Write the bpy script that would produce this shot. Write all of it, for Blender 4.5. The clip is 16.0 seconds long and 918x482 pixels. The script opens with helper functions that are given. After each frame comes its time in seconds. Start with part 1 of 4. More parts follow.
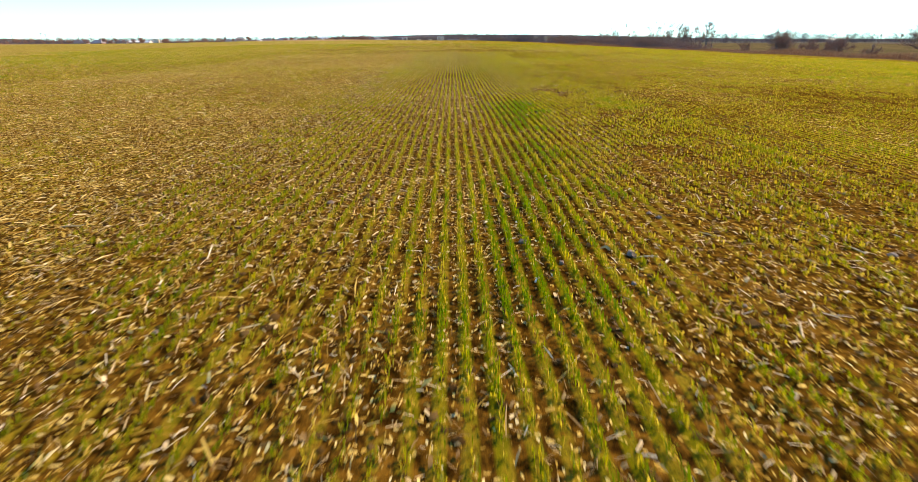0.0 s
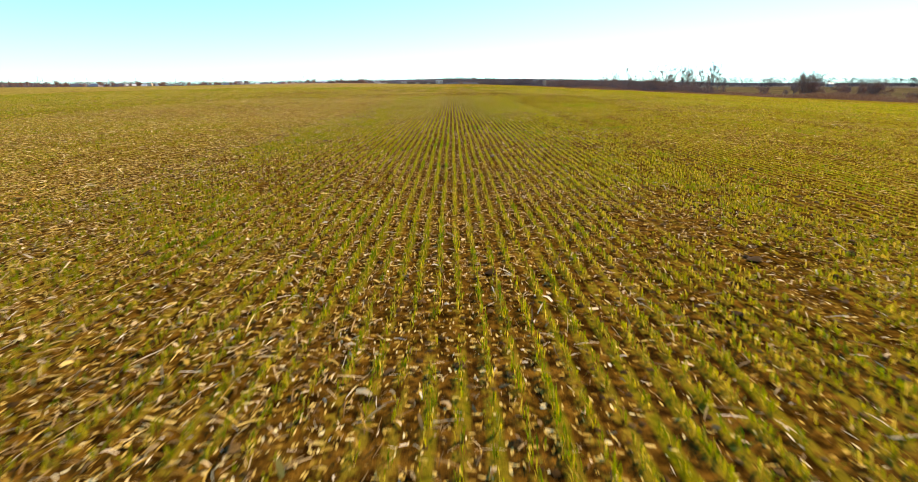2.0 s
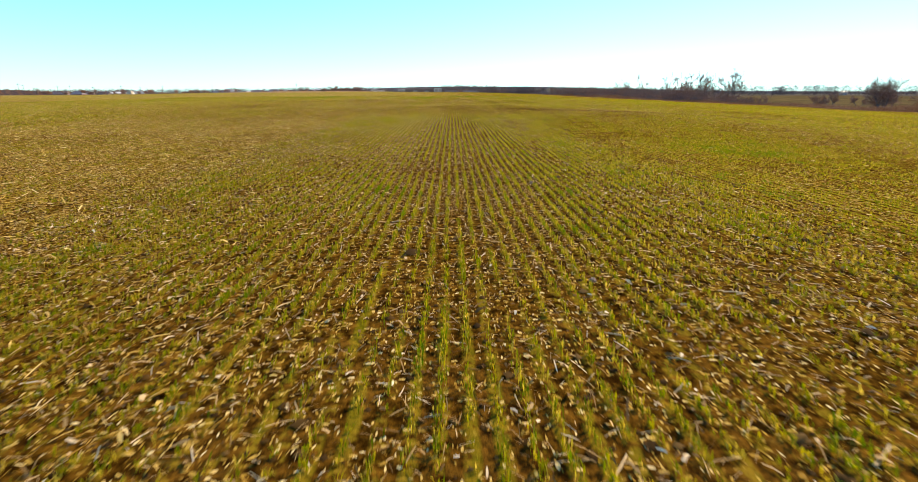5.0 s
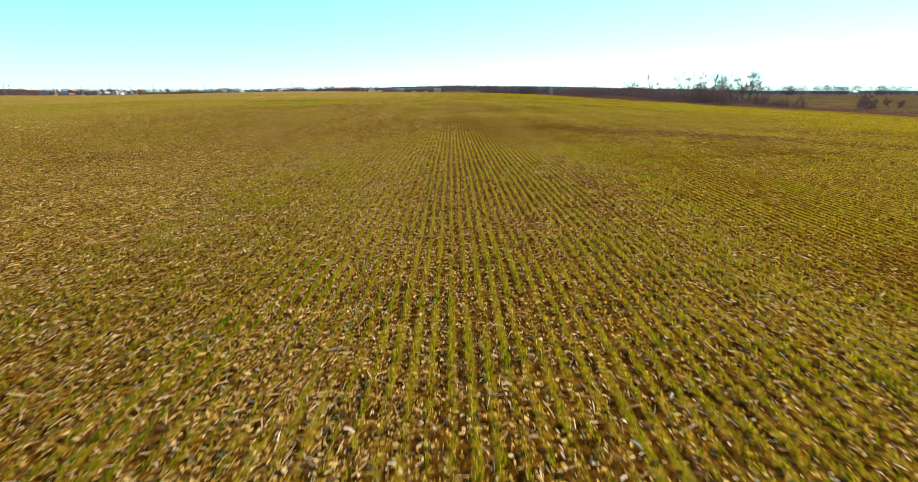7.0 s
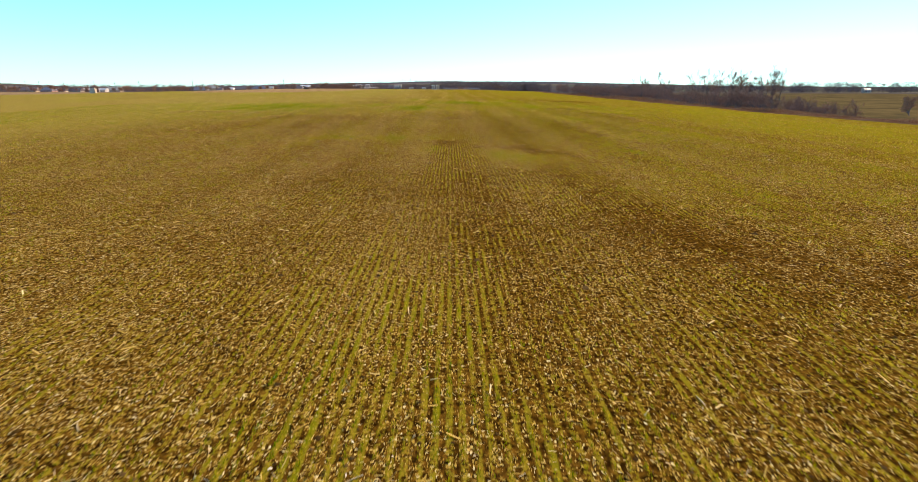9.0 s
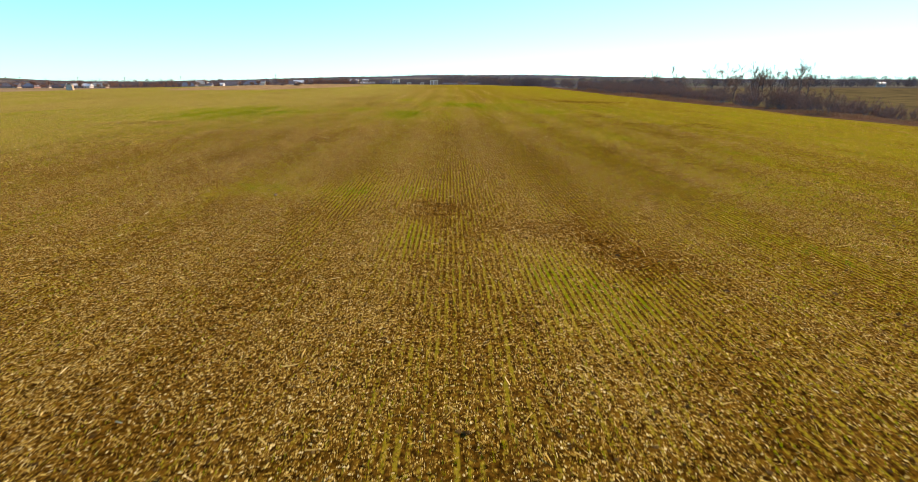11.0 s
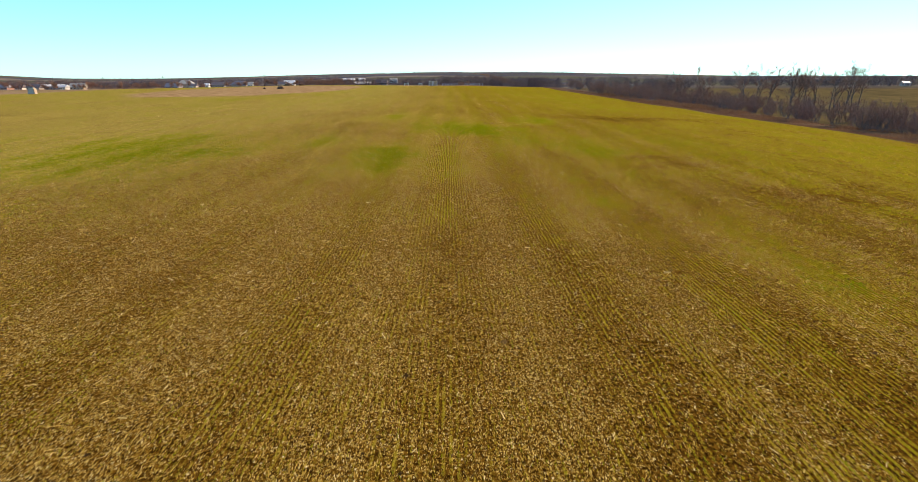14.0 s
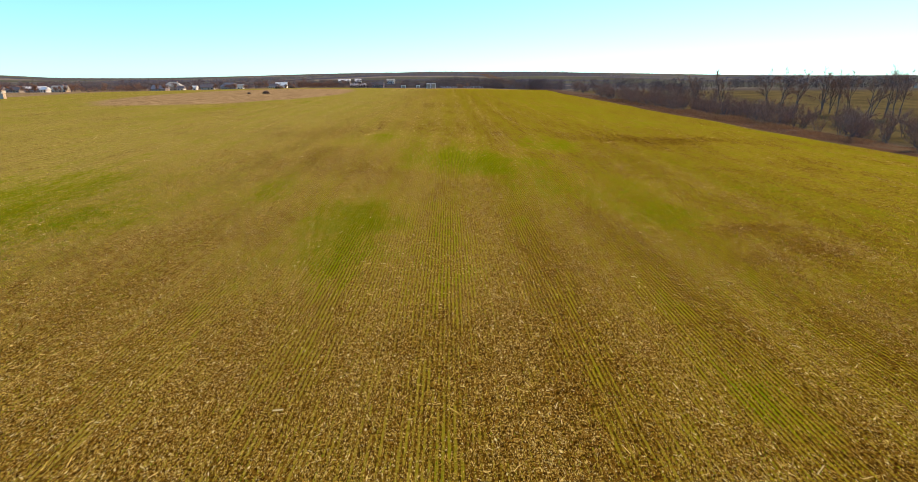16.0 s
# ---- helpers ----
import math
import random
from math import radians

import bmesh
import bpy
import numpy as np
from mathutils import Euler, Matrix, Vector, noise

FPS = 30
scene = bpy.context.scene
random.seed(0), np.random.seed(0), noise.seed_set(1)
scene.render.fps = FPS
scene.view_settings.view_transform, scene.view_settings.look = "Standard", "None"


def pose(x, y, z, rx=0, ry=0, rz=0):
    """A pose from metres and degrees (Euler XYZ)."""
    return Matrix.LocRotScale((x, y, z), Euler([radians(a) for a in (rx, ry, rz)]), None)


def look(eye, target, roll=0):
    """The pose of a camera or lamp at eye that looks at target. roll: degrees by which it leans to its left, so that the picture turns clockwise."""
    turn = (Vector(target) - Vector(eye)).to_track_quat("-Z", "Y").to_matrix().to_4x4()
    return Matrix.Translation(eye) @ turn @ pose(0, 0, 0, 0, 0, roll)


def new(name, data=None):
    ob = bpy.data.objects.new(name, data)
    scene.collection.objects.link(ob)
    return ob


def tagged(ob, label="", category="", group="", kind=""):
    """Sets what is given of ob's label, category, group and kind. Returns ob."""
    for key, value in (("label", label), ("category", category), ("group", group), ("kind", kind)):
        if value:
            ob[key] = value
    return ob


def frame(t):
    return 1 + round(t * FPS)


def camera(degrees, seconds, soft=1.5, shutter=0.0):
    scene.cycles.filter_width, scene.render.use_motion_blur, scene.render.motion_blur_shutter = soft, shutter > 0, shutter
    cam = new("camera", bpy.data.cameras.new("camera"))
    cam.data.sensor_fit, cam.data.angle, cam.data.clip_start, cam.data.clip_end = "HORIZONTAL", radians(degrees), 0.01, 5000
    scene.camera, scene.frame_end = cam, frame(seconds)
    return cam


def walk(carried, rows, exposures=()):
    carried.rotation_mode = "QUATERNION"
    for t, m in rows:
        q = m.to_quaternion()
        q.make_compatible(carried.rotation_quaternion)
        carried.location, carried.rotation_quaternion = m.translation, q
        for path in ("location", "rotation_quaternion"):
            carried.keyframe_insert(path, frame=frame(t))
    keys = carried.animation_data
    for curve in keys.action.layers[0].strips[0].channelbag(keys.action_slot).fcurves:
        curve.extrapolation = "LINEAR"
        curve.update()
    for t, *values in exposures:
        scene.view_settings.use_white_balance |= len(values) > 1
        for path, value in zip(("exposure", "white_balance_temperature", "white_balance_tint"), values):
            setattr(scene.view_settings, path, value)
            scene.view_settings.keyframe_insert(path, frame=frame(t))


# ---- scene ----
EXPOSURES = [(0.0, 1.12, 7700, 22), (1.5, 1.03, 7700, 22), (3.0, 0.89, 7700, 22), (5.5, 0.82, 7700, 22), (8.0, 0.75, 7700, 22), (11.0, 0.72, 7700, 21), (16.0, 0.57, 7700, 20)]

# ---- camera: seconds, x, y, z, yaw, pitch, roll
cam = camera(84.0, 16.0, soft=0.5, shutter=0.11)
PATH = [
    (0.0, 0.00, 0.00, 2.28, -0.74, -21.71, 0.06),
    (0.5, 0.41, 4.72, 2.17, -0.75, -20.35, 0.02),
    (1.0, 0.79, 9.39, 2.04, -0.75, -18.92, 0.02),
    (1.5, 1.13, 14.09, 1.98, -0.76, -17.82, 0.02),
    (2.0, 1.38, 18.54, 1.89, -0.77, -17.30, 0.02),
    (2.5, 1.58, 23.20, 1.81, -0.78, -16.86, 0.00),
    (3.0, 1.73, 27.99, 1.84, -0.77, -16.70, 0.06),
    (3.5, 1.86, 32.59, 1.95, -0.79, -16.44, 0.07),
    (4.0, 1.91, 37.07, 2.00, -0.81, -16.38, 0.05),
    (4.5, 1.91, 41.40, 2.03, -0.81, -16.42, 0.02),
    (5.0, 1.88, 45.56, 2.05, -0.79, -16.50, -0.03),
    (5.5, 1.83, 49.50, 2.09, -0.82, -16.54, -0.05),
    (6.0, 1.73, 53.47, 2.18, -0.81, -16.58, -0.07),
    (6.5, 1.55, 57.96, 2.37, -0.82, -16.58, -0.09),
    (7.0, 1.43, 62.94, 2.76, -0.84, -16.58, -0.05),
    (7.5, 1.45, 68.01, 3.31, -0.87, -16.61, -0.05),
    (8.0, 1.55, 73.09, 3.94, -0.91, -16.76, -0.12),
    (8.5, 1.69, 78.22, 4.40, -0.93, -16.72, -0.18),
    (9.0, 1.83, 83.34, 4.67, -0.92, -17.12, -0.15),
    (9.5, 1.96, 88.43, 4.87, -0.92, -17.61, -0.11),
    (10.0, 2.06, 93.48, 5.08, -0.91, -17.96, -0.07),
    (10.5, 2.11, 98.44, 5.39, -0.93, -17.78, -0.03),
    (11.0, 2.11, 103.37, 5.84, -0.95, -17.79, -0.03),
    (11.5, 2.17, 108.47, 6.33, -0.98, -17.87, -0.03),
    (12.0, 2.20, 113.70, 6.84, -0.96, -17.93, 0.03),
    (12.5, 2.16, 118.95, 7.33, -0.94, -17.97, 0.03),
    (13.0, 2.11, 124.11, 7.80, -0.92, -18.04, 0.03),
    (13.5, 2.08, 129.21, 8.28, -0.93, -18.10, 0.03),
    (14.0, 2.03, 134.35, 8.76, -0.95, -18.15, 0.03),
    (14.5, 1.97, 139.58, 9.28, -0.99, -18.20, 0.03),
    (15.0, 1.95, 144.82, 9.80, -1.02, -18.26, 0.03),
    (15.5, 2.00, 150.01, 10.34, -1.05, -18.25, 0.03),
    (16.0, 2.06, 155.07, 10.89, -1.06, -18.24, 0.03),
]
walk(cam, [(t, pose(x, y, z, 90 + pitch, roll, yaw)) for t, x, y, z, yaw, pitch, roll in PATH], EXPOSURES)

# ---- light
SUN_AZ = 52.0      # degrees from the rows' direction towards the creek
SUN_EL = 34.0
sun = new("sun", bpy.data.lights.new("sun", "SUN"))
sun.data.energy, sun.data.angle, sun.data.color = 3.9, radians(0.6), (1.0, 0.88, 0.66)
_az, _el = radians(SUN_AZ), radians(SUN_EL)
sun.matrix_world = look((math.sin(_az) * math.cos(_el) * 50, math.cos(_az) * math.cos(_el) * 50, math.sin(_el) * 50), (0, 0, 0))
world = bpy.data.worlds.new("sky")
scene.world = world
world.use_nodes = True
_wn = world.node_tree.nodes
_sky = _wn.new("ShaderNodeTexSky")
_sky.sky_type, _sky.sun_disc = "NISHITA", False
_sky.sun_elevation, _sky.sun_rotation = _el, _az
_sky.air_density, _sky.dust_density, _sky.ozone_density = 1.0, 0.0, 1.0
_sat = _wn.new("ShaderNodeMix")
_sat.data_type, _sat.blend_type = "RGBA", "MULTIPLY"
_sat.inputs[0].default_value = 1.0
_sat.inputs[7].default_value = (0.40, 0.93, 1.5, 1.0)
world.node_tree.links.new(_sky.outputs[0], _sat.inputs[6])
world.node_tree.links.new(_sat.outputs[2], _wn["Background"].inputs[0])
_wn["Background"].inputs[1].default_value = 0.13


# ---- materials
class Nodes:
    """A small builder for node materials."""

    def __init__(self, name, rough=0.8, spec=0.3):
        self.mat = bpy.data.materials.new(name)
        self.mat.use_nodes = True
        self.t = self.mat.node_tree
        self.b = self.t.nodes["Principled BSDF"]
        self.b.inputs["Roughness"].default_value = rough
        self.b.inputs["Specular IOR Level"].default_value = spec

    def put(self, socket, value):
        if isinstance(value, bpy.types.NodeSocket):
            self.t.links.new(value, socket)
        else:
            socket.default_value = value

    def node(self, kind, out=0, props=(), **ins):
        n = self.t.nodes.new(kind)
        for k, v in props:
            setattr(n, k, v)
        for k, v in ins.items():
            self.put(n.inputs[k.replace("_", " ")] if not k.startswith("i") or not k[1:].isdigit() else n.inputs[int(k[1:])], v)
        return n.outputs[out]

    def math(self, op, a, b=0.0, c=0.0):
        return self.node("ShaderNodeMath", 0, (("operation", op),), i0=a, i1=b, i2=c)

    def ramp01(self, v, lo, hi):
        return self.node("ShaderNodeMapRange", 0, (("interpolation_type", "SMOOTHSTEP"),), Value=v, From_Min=lo, From_Max=hi)

    def mix(self, f, a, b):
        n = self.t.nodes.new("ShaderNodeMix")
        n.data_type = "RGBA"
        self.put(n.inputs[0], f)
        for s, v in ((n.inputs[6], a), (n.inputs[7], b)):
            self.put(s, (*v, 1.0) if isinstance(v, tuple) and len(v) == 3 else v)
        return n.outputs[2]

    def noise(self, scale, detail=3.0, rough=0.6, vec=None, out=0):
        n = self.t.nodes.new("ShaderNodeTexNoise")
        n.inputs["Scale"].default_value, n.inputs["Detail"].default_value, n.inputs["Roughness"].default_value = scale, detail, rough
        if vec is not None:
            self.t.links.new(vec, n.inputs["Vector"])
        return n.outputs[out]

    def where(self):
        return self.node("ShaderNodeNewGeometry", 0)

    def scaled(self, vec, s):
        return self.node("ShaderNodeVectorMath", 0, (("operation", "MULTIPLY"),), i0=vec, i1=s)

    def island(self):
        return self.node("ShaderNodeNewGeometry", "Random Per Island")

    def colour(self, c):
        self.put(self.b.inputs["Base Color"], (*c, 1.0) if isinstance(c, tuple) else c)
        return self

    def bump(self, h, strength=0.5, distance=0.02):
        n = self.t.nodes.new("ShaderNodeBump")
        n.inputs["Strength"].default_value, n.inputs["Distance"].default_value = strength, distance
        self.t.links.new(h, n.inputs["Height"])
        self.t.links.new(n.outputs[0], self.b.inputs["Normal"])
        return self

    def ramp(self, v, stops):
        n = self.t.nodes.new("ShaderNodeValToRGB")
        e = n.color_ramp.elements
        while len(e) < len(stops):
            e.new(0.5)
        for el, (p, c) in zip(e, stops):
            el.position, el.color = p, (*c, 1.0)
        self.put(n.inputs[0], v)
        return n.outputs[0]


def plain(name, c, rough=0.7, vary=0.25, scale=3.0, bump=0.0):
    """A painted or weathered surface: one colour with two scales of uneven tone."""
    m = Nodes(name, rough)
    p = m.where()
    a = m.math("ADD", m.math("MULTIPLY", m.noise(scale, 4.0, 0.6, p), 0.6), m.math("MULTIPLY", m.noise(scale * 9, 3.0, 0.6, p), 0.4))
    dark, light = tuple(k * (1 - vary) for k in c), tuple(min(1.0, k * (1 + vary)) for k in c)
    m.colour(m.mix(m.ramp01(a, 0.3, 0.7), dark, light))
    if bump:
        m.bump(a, bump, 0.03)
    return m.mat


def by_island(name, stops, rough=0.75, spec=0.25, sheen=0.0):
    """Pieces of one kind, each with its own tone."""
    m = Nodes(name, rough, spec)
    c = m.ramp(m.island(), stops)
    m.colour(c)
    if sheen:
        # thin leaves let some of the light through
        tr = m.t.nodes.new("ShaderNodeBsdfTranslucent")
        m.t.links.new(c, tr.inputs["Color"])
        mx = m.t.nodes.new("ShaderNodeMixShader")
        mx.inputs[0].default_value = sheen
        m.t.links.new(m.b.outputs[0], mx.inputs[1])
        m.t.links.new(tr.outputs[0], mx.inputs[2])
        m.t.links.new(mx.outputs[0], m.t.nodes["Material Output"].inputs["Surface"])
    return m.mat


M_LITTER = by_island("maize_litter", [(0.0, (0.12, 0.062, 0.016)), (0.3, (0.24, 0.14, 0.04)), (0.6, (0.44, 0.29, 0.10)), (0.85, (0.74, 0.54, 0.24)), (1.0, (0.88, 0.73, 0.43))], 0.7, 0.1, 0.2)
M_BLADE = by_island("wheat_blade", [(0.0, (0.14, 0.19, 0.002)), (0.35, (0.24, 0.25, 0.003)), (0.65, (0.42, 0.335, 0.006)), (1.0, (0.66, 0.46, 0.05))], 0.6, 0.05, 0.58)
M_BLADE_LUSH = by_island("lush_wheat_blade", [(0.0, (0.09, 0.18, 0.001)), (0.6, (0.16, 0.245, 0.002)), (1.0, (0.30, 0.30, 0.004))], 0.6, 0.05, 0.5)
M_LITTER_OLD = by_island("weathered_litter", [(0.0, (0.15, 0.070, 0.007)), (0.3, (0.34, 0.185, 0.022)), (0.6, (0.58, 0.375, 0.065)), (0.85, (0.80, 0.55, 0.14)), (1.0, (0.90, 0.71, 0.31))], 0.7, 0.08, 0.25)
M_CLOD = by_island("soil_clod", [(0.0, (0.035, 0.017, 0.002)), (0.6, (0.075, 0.038, 0.006)), (1.0, (0.14, 0.08, 0.02))], 0.95, 0.1)
M_STONE = plain("field_stone", (0.22, 0.15, 0.09), 0.85, 0.3, 30.0, 0.4)
M_STALK = plain("dry_maize_stalk", (0.56, 0.40, 0.165), 0.6, 0.35, 25.0, 0.3)
M_BARK = plain("grey_bark", (0.13, 0.105, 0.09), 0.95, 0.35, 4.0, 0.6)
M_TWIG = by_island("bare_twigs", [(0.0, (0.19, 0.088, 0.054)), (0.5, (0.30, 0.150, 0.092)), (1.0, (0.42, 0.235, 0.148))], 0.9, 0.1)
M_TIP = by_island("budding_tips", [(0.0, (0.28, 0.17, 0.10)), (0.6, (0.38, 0.25, 0.14)), (1.0, (0.48, 0.34, 0.19))], 0.8, 0.15)
M_REED = by_island("dry_reeds", [(0.0, (0.12, 0.055, 0.028)), (0.5, (0.22, 0.110, 0.052)), (1.0, (0.38, 0.22, 0.11))], 0.85, 0.05, 0.3)
# farthest woods: aerial haze put into the twig colour, bluer and lighter
M_HAZY_WOODS = by_island("haze_tinted_woods", [(0.0, (0.12, 0.11, 0.13)), (0.5, (0.16, 0.145, 0.165)), (1.0, (0.22, 0.195, 0.205))], 0.95, 0.0)
M_FARWOOD = by_island("far_bare_woods", [(0.0, (0.115, 0.072, 0.058)), (0.5, (0.17, 0.110, 0.090)), (1.0, (0.25, 0.168, 0.138))], 0.95, 0.05)


def field_material():
    m = Nodes("sown_field", 0.95, 0.0)
    p = m.where()
    sep = m.t.nodes.new("ShaderNodeSeparateXYZ")
    m.t.links.new(p, sep.inputs[0])
    za = m.t.nodes.new("ShaderNodeSeparateColor")
    m.t.links.new(m.node("ShaderNodeAttribute", 0, (("attribute_name", "crop"),)), za.inputs[0])
    zb = m.t.nodes.new("ShaderNodeSeparateColor")
    m.t.links.new(m.node("ShaderNodeAttribute", 0, (("attribute_name", "cover"),)), zb.inputs[0])
    green, litter, field = za.outputs
    dry, meadow, bare = zb.outputs
    fine, mid, big = m.noise(9.0, 5.0, 0.65, p), m.noise(1.1, 4.0, 0.6, p), m.noise(0.045, 4.0, 0.6, p)
    # soil
    lumps = m.ramp01(m.noise(2.2, 5.0, 0.7, p), 0.3, 0.7)
    litter = m.math("ADD", litter, m.math("MULTIPLY", m.math("SUBTRACT", lumps, 0.5), 0.6))
    green = m.math("ADD", green, m.math("MULTIPLY", m.math("SUBTRACT", m.noise(0.9, 6.0, 0.75, p), 0.5), 0.22))
    # the drill and the harvester drew both out into long streaks
    fine_streak = m.math("SUBTRACT", m.ramp01(m.noise(1.0, 3.0, 0.65, m.scaled(p, (5.0, 0.55, 0.0))), 0.36, 0.64), 0.5)
    wide_streak = m.math("SUBTRACT", m.ramp01(m.noise(1.0, 3.0, 0.65, m.scaled(p, (1.7, 0.20, 0.0))), 0.36, 0.64), 0.5)
    streak = m.math("ADD", m.math("MULTIPLY", fine_streak, 0.6), m.math("MULTIPLY", wide_streak, 0.4))
    litter = m.math("ADD", litter, m.math("MULTIPLY", streak, 0.7))
    green = m.math("SUBTRACT", green, m.math("MULTIPLY", streak, 0.42))
    crumb = m.ramp01(fine, 0.36, 0.72)
    soil = m.mix(crumb, (0.022, 0.009, 0.001), (0.170, 0.076, 0.008))
    soil = m.mix(m.ramp01(mid, 0.35, 0.7), soil, m.mix(crumb, (0.028, 0.011, 0.002), (0.200, 0.092, 0.011)))
    close = m.math("MULTIPLY", m.math("SUBTRACT", 1.0, m.ramp01(m.math("ABSOLUTE", m.math("SUBTRACT", sep.outputs[0], 1.2)), 5.0, 8.5)), m.math("SUBTRACT", 1.0, m.ramp01(sep.outputs[1], 44.0, 84.0)))
    open_ = m.math("SUBTRACT", 1.0, close)
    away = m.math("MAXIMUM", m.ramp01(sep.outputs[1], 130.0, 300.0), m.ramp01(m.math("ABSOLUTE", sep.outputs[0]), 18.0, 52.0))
    # litter flakes, lying all ways
    warp = m.node("ShaderNodeVectorMath", 0, (("operation", "MULTIPLY_ADD"),), i0=m.noise(5.0, 2.0, 0.5, p, 1), i1=(0.12, 0.12, 0.0), i2=p)
    col, masks = soil, []
    for k, (sx, sy, scale) in enumerate(((1.0, 0.36, 52.0), (0.45, 1.0, 38.0), (1.0, 0.6, 25.0), (1.0, 0.5, 14.0))):
        v = m.t.nodes.new("ShaderNodeTexVoronoi")
        v.inputs["Scale"].default_value = scale
        m.t.links.new(m.scaled(warp, (sx, sy, 0.0)), v.inputs["Vector"])
        cell = m.t.nodes.new("ShaderNodeSeparateColor")
        m.t.links.new(v.outputs["Color"], cell.inputs[0])
        on = m.math("LESS_THAN", cell.outputs[0], m.math("MULTIPLY", m.math("MULTIPLY", litter, (0.42, 0.36, 0.26, 0.36)[k]), m.math("MULTIPLY_ADD", (open_, open_, open_, away)[k], (0.1, 0.2, 0.9, 1.0)[k], (0.55, 0.4, 0.0, 0.0)[k])))
        on = m.math("MULTIPLY", on, m.math("SUBTRACT", 1.0, m.ramp01(v.outputs["Distance"], 0.42, 0.55)))
        flake = m.ramp(cell.outputs[1], [(0.0, (0.21, 0.105, 0.012)), (0.5, (0.42, 0.255, 0.040)), (0.85, (0.62, 0.43, 0.11)), (1.0, (0.78, 0.62, 0.26))])
        col = m.mix(on, col, flake)
        masks.append(on)
    # wheat, in rows 0.19 m apart
    wob = m.math("MULTIPLY", m.math("SUBTRACT", m.noise(2.2, 2.0, 0.5, p), 0.5), 0.35)
    ph = m.math("FRACT", m.math("ADD", m.math("DIVIDE", sep.outputs[0], 0.19), m.math("ADD", wob, 100.0)))
    off = m.math("ABSOLUTE", m.math("SUBTRACT", ph, 0.5))
    row = m.math("SUBTRACT", 1.0, m.ramp01(off, 0.16, 0.36))
    tuft = m.ramp01(m.math("ADD", m.noise(14.0, 3.0, 0.6, p), m.math("MULTIPLY", m.math("SUBTRACT", green, 0.5), 0.8)), 0.38, 0.56)
    grain = m.noise(2.6, 9.0, 0.85, p)
    sward = m.ramp01(m.math("ADD", grain, m.math("MULTIPLY", m.math("SUBTRACT", green, 0.47), 0.45)), 0.38, 0.56)
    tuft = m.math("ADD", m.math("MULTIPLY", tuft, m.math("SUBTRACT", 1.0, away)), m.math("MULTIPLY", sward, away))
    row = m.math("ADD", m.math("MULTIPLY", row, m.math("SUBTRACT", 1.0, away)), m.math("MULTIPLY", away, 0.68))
    leaf = m.mix(m.noise(30.0, 2.0, 0.5, p), (0.198, 0.156, 0.007), (0.43, 0.292, 0.026))
    leaf = m.mix(m.ramp01(green, 0.45, 0.85), leaf, (0.175, 0.205, 0.002))
    # the leaf colour turns paler and tanner towards the west
    west = m.math("MULTIPLY", m.ramp01(m.math("SUBTRACT", 0.0, sep.outputs[0]), -14.0, 40.0), m.math("MAXIMUM", m.ramp01(sep.outputs[1], 105.0, 190.0), m.math("MULTIPLY", m.ramp01(m.math("SUBTRACT", 0.0, sep.outputs[0]), 8.0, 34.0), 0.8)))
    west = m.math("MULTIPLY", west, m.math("SUBTRACT", 1.0, m.ramp01(green, 0.46, 0.82)))
    leaf = m.mix(m.math("MULTIPLY", west, 0.68), leaf, m.mix(m.noise(3.5, 6.0, 0.8, p), (0.22, 0.18, 0.022), (0.60, 0.46, 0.14)))
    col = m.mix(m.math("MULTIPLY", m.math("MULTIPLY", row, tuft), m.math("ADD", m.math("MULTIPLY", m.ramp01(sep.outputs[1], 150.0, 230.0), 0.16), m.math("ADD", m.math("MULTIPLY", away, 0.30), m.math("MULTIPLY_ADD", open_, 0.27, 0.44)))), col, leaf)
    # other ground: dry grass, meadow, bare bank
    grass = m.mix(m.ramp01(m.math("ADD", m.math("MULTIPLY", fine, 0.5), m.math("MULTIPLY", m.noise(0.35, 6.0, 0.75, p), 0.5)), 0.38, 0.62), (0.17, 0.09, 0.035), (0.46, 0.30, 0.13))
    mead = m.mix(m.ramp01(m.noise(0.06, 7.0, 0.7, p), 0.38, 0.62), (0.082, 0.062, 0.026), (0.145, 0.104, 0.038))
    bank = m.mix(m.ramp01(fine, 0.3, 0.7), (0.055, 0.028, 0.015), (0.15, 0.080, 0.042))
    strips = m.scaled(p, (0.35, 1.5, 0.0))
    far = m.mix(m.ramp01(m.noise(0.0045, 3.0, 0.5, strips), 0.42, 0.5), (0.22, 0.175, 0.12), (0.10, 0.098, 0.055))
    far = m.mix(m.ramp01(m.noise(0.0031, 4.0, 0.6, strips), 0.48, 0.54), far, (0.075, 0.072, 0.078))
    far = m.mix(m.math("MULTIPLY", m.ramp01(big, 0.5, 0.6), 0.5), far, (0.10, 0.085, 0.085))
    col = m.mix(m.math("SUBTRACT", 1.0, field), col, far)
    col = m.mix(meadow, col, mead)
    col = m.mix(dry, col, grass)
    col = m.mix(bare, col, bank)
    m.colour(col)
    m.bump(m.math("ADD", m.math("MULTIPLY", fine, 0.7), m.math("MULTIPLY", masks[2], 0.5)), 0.9, 0.05)
    return m.mat


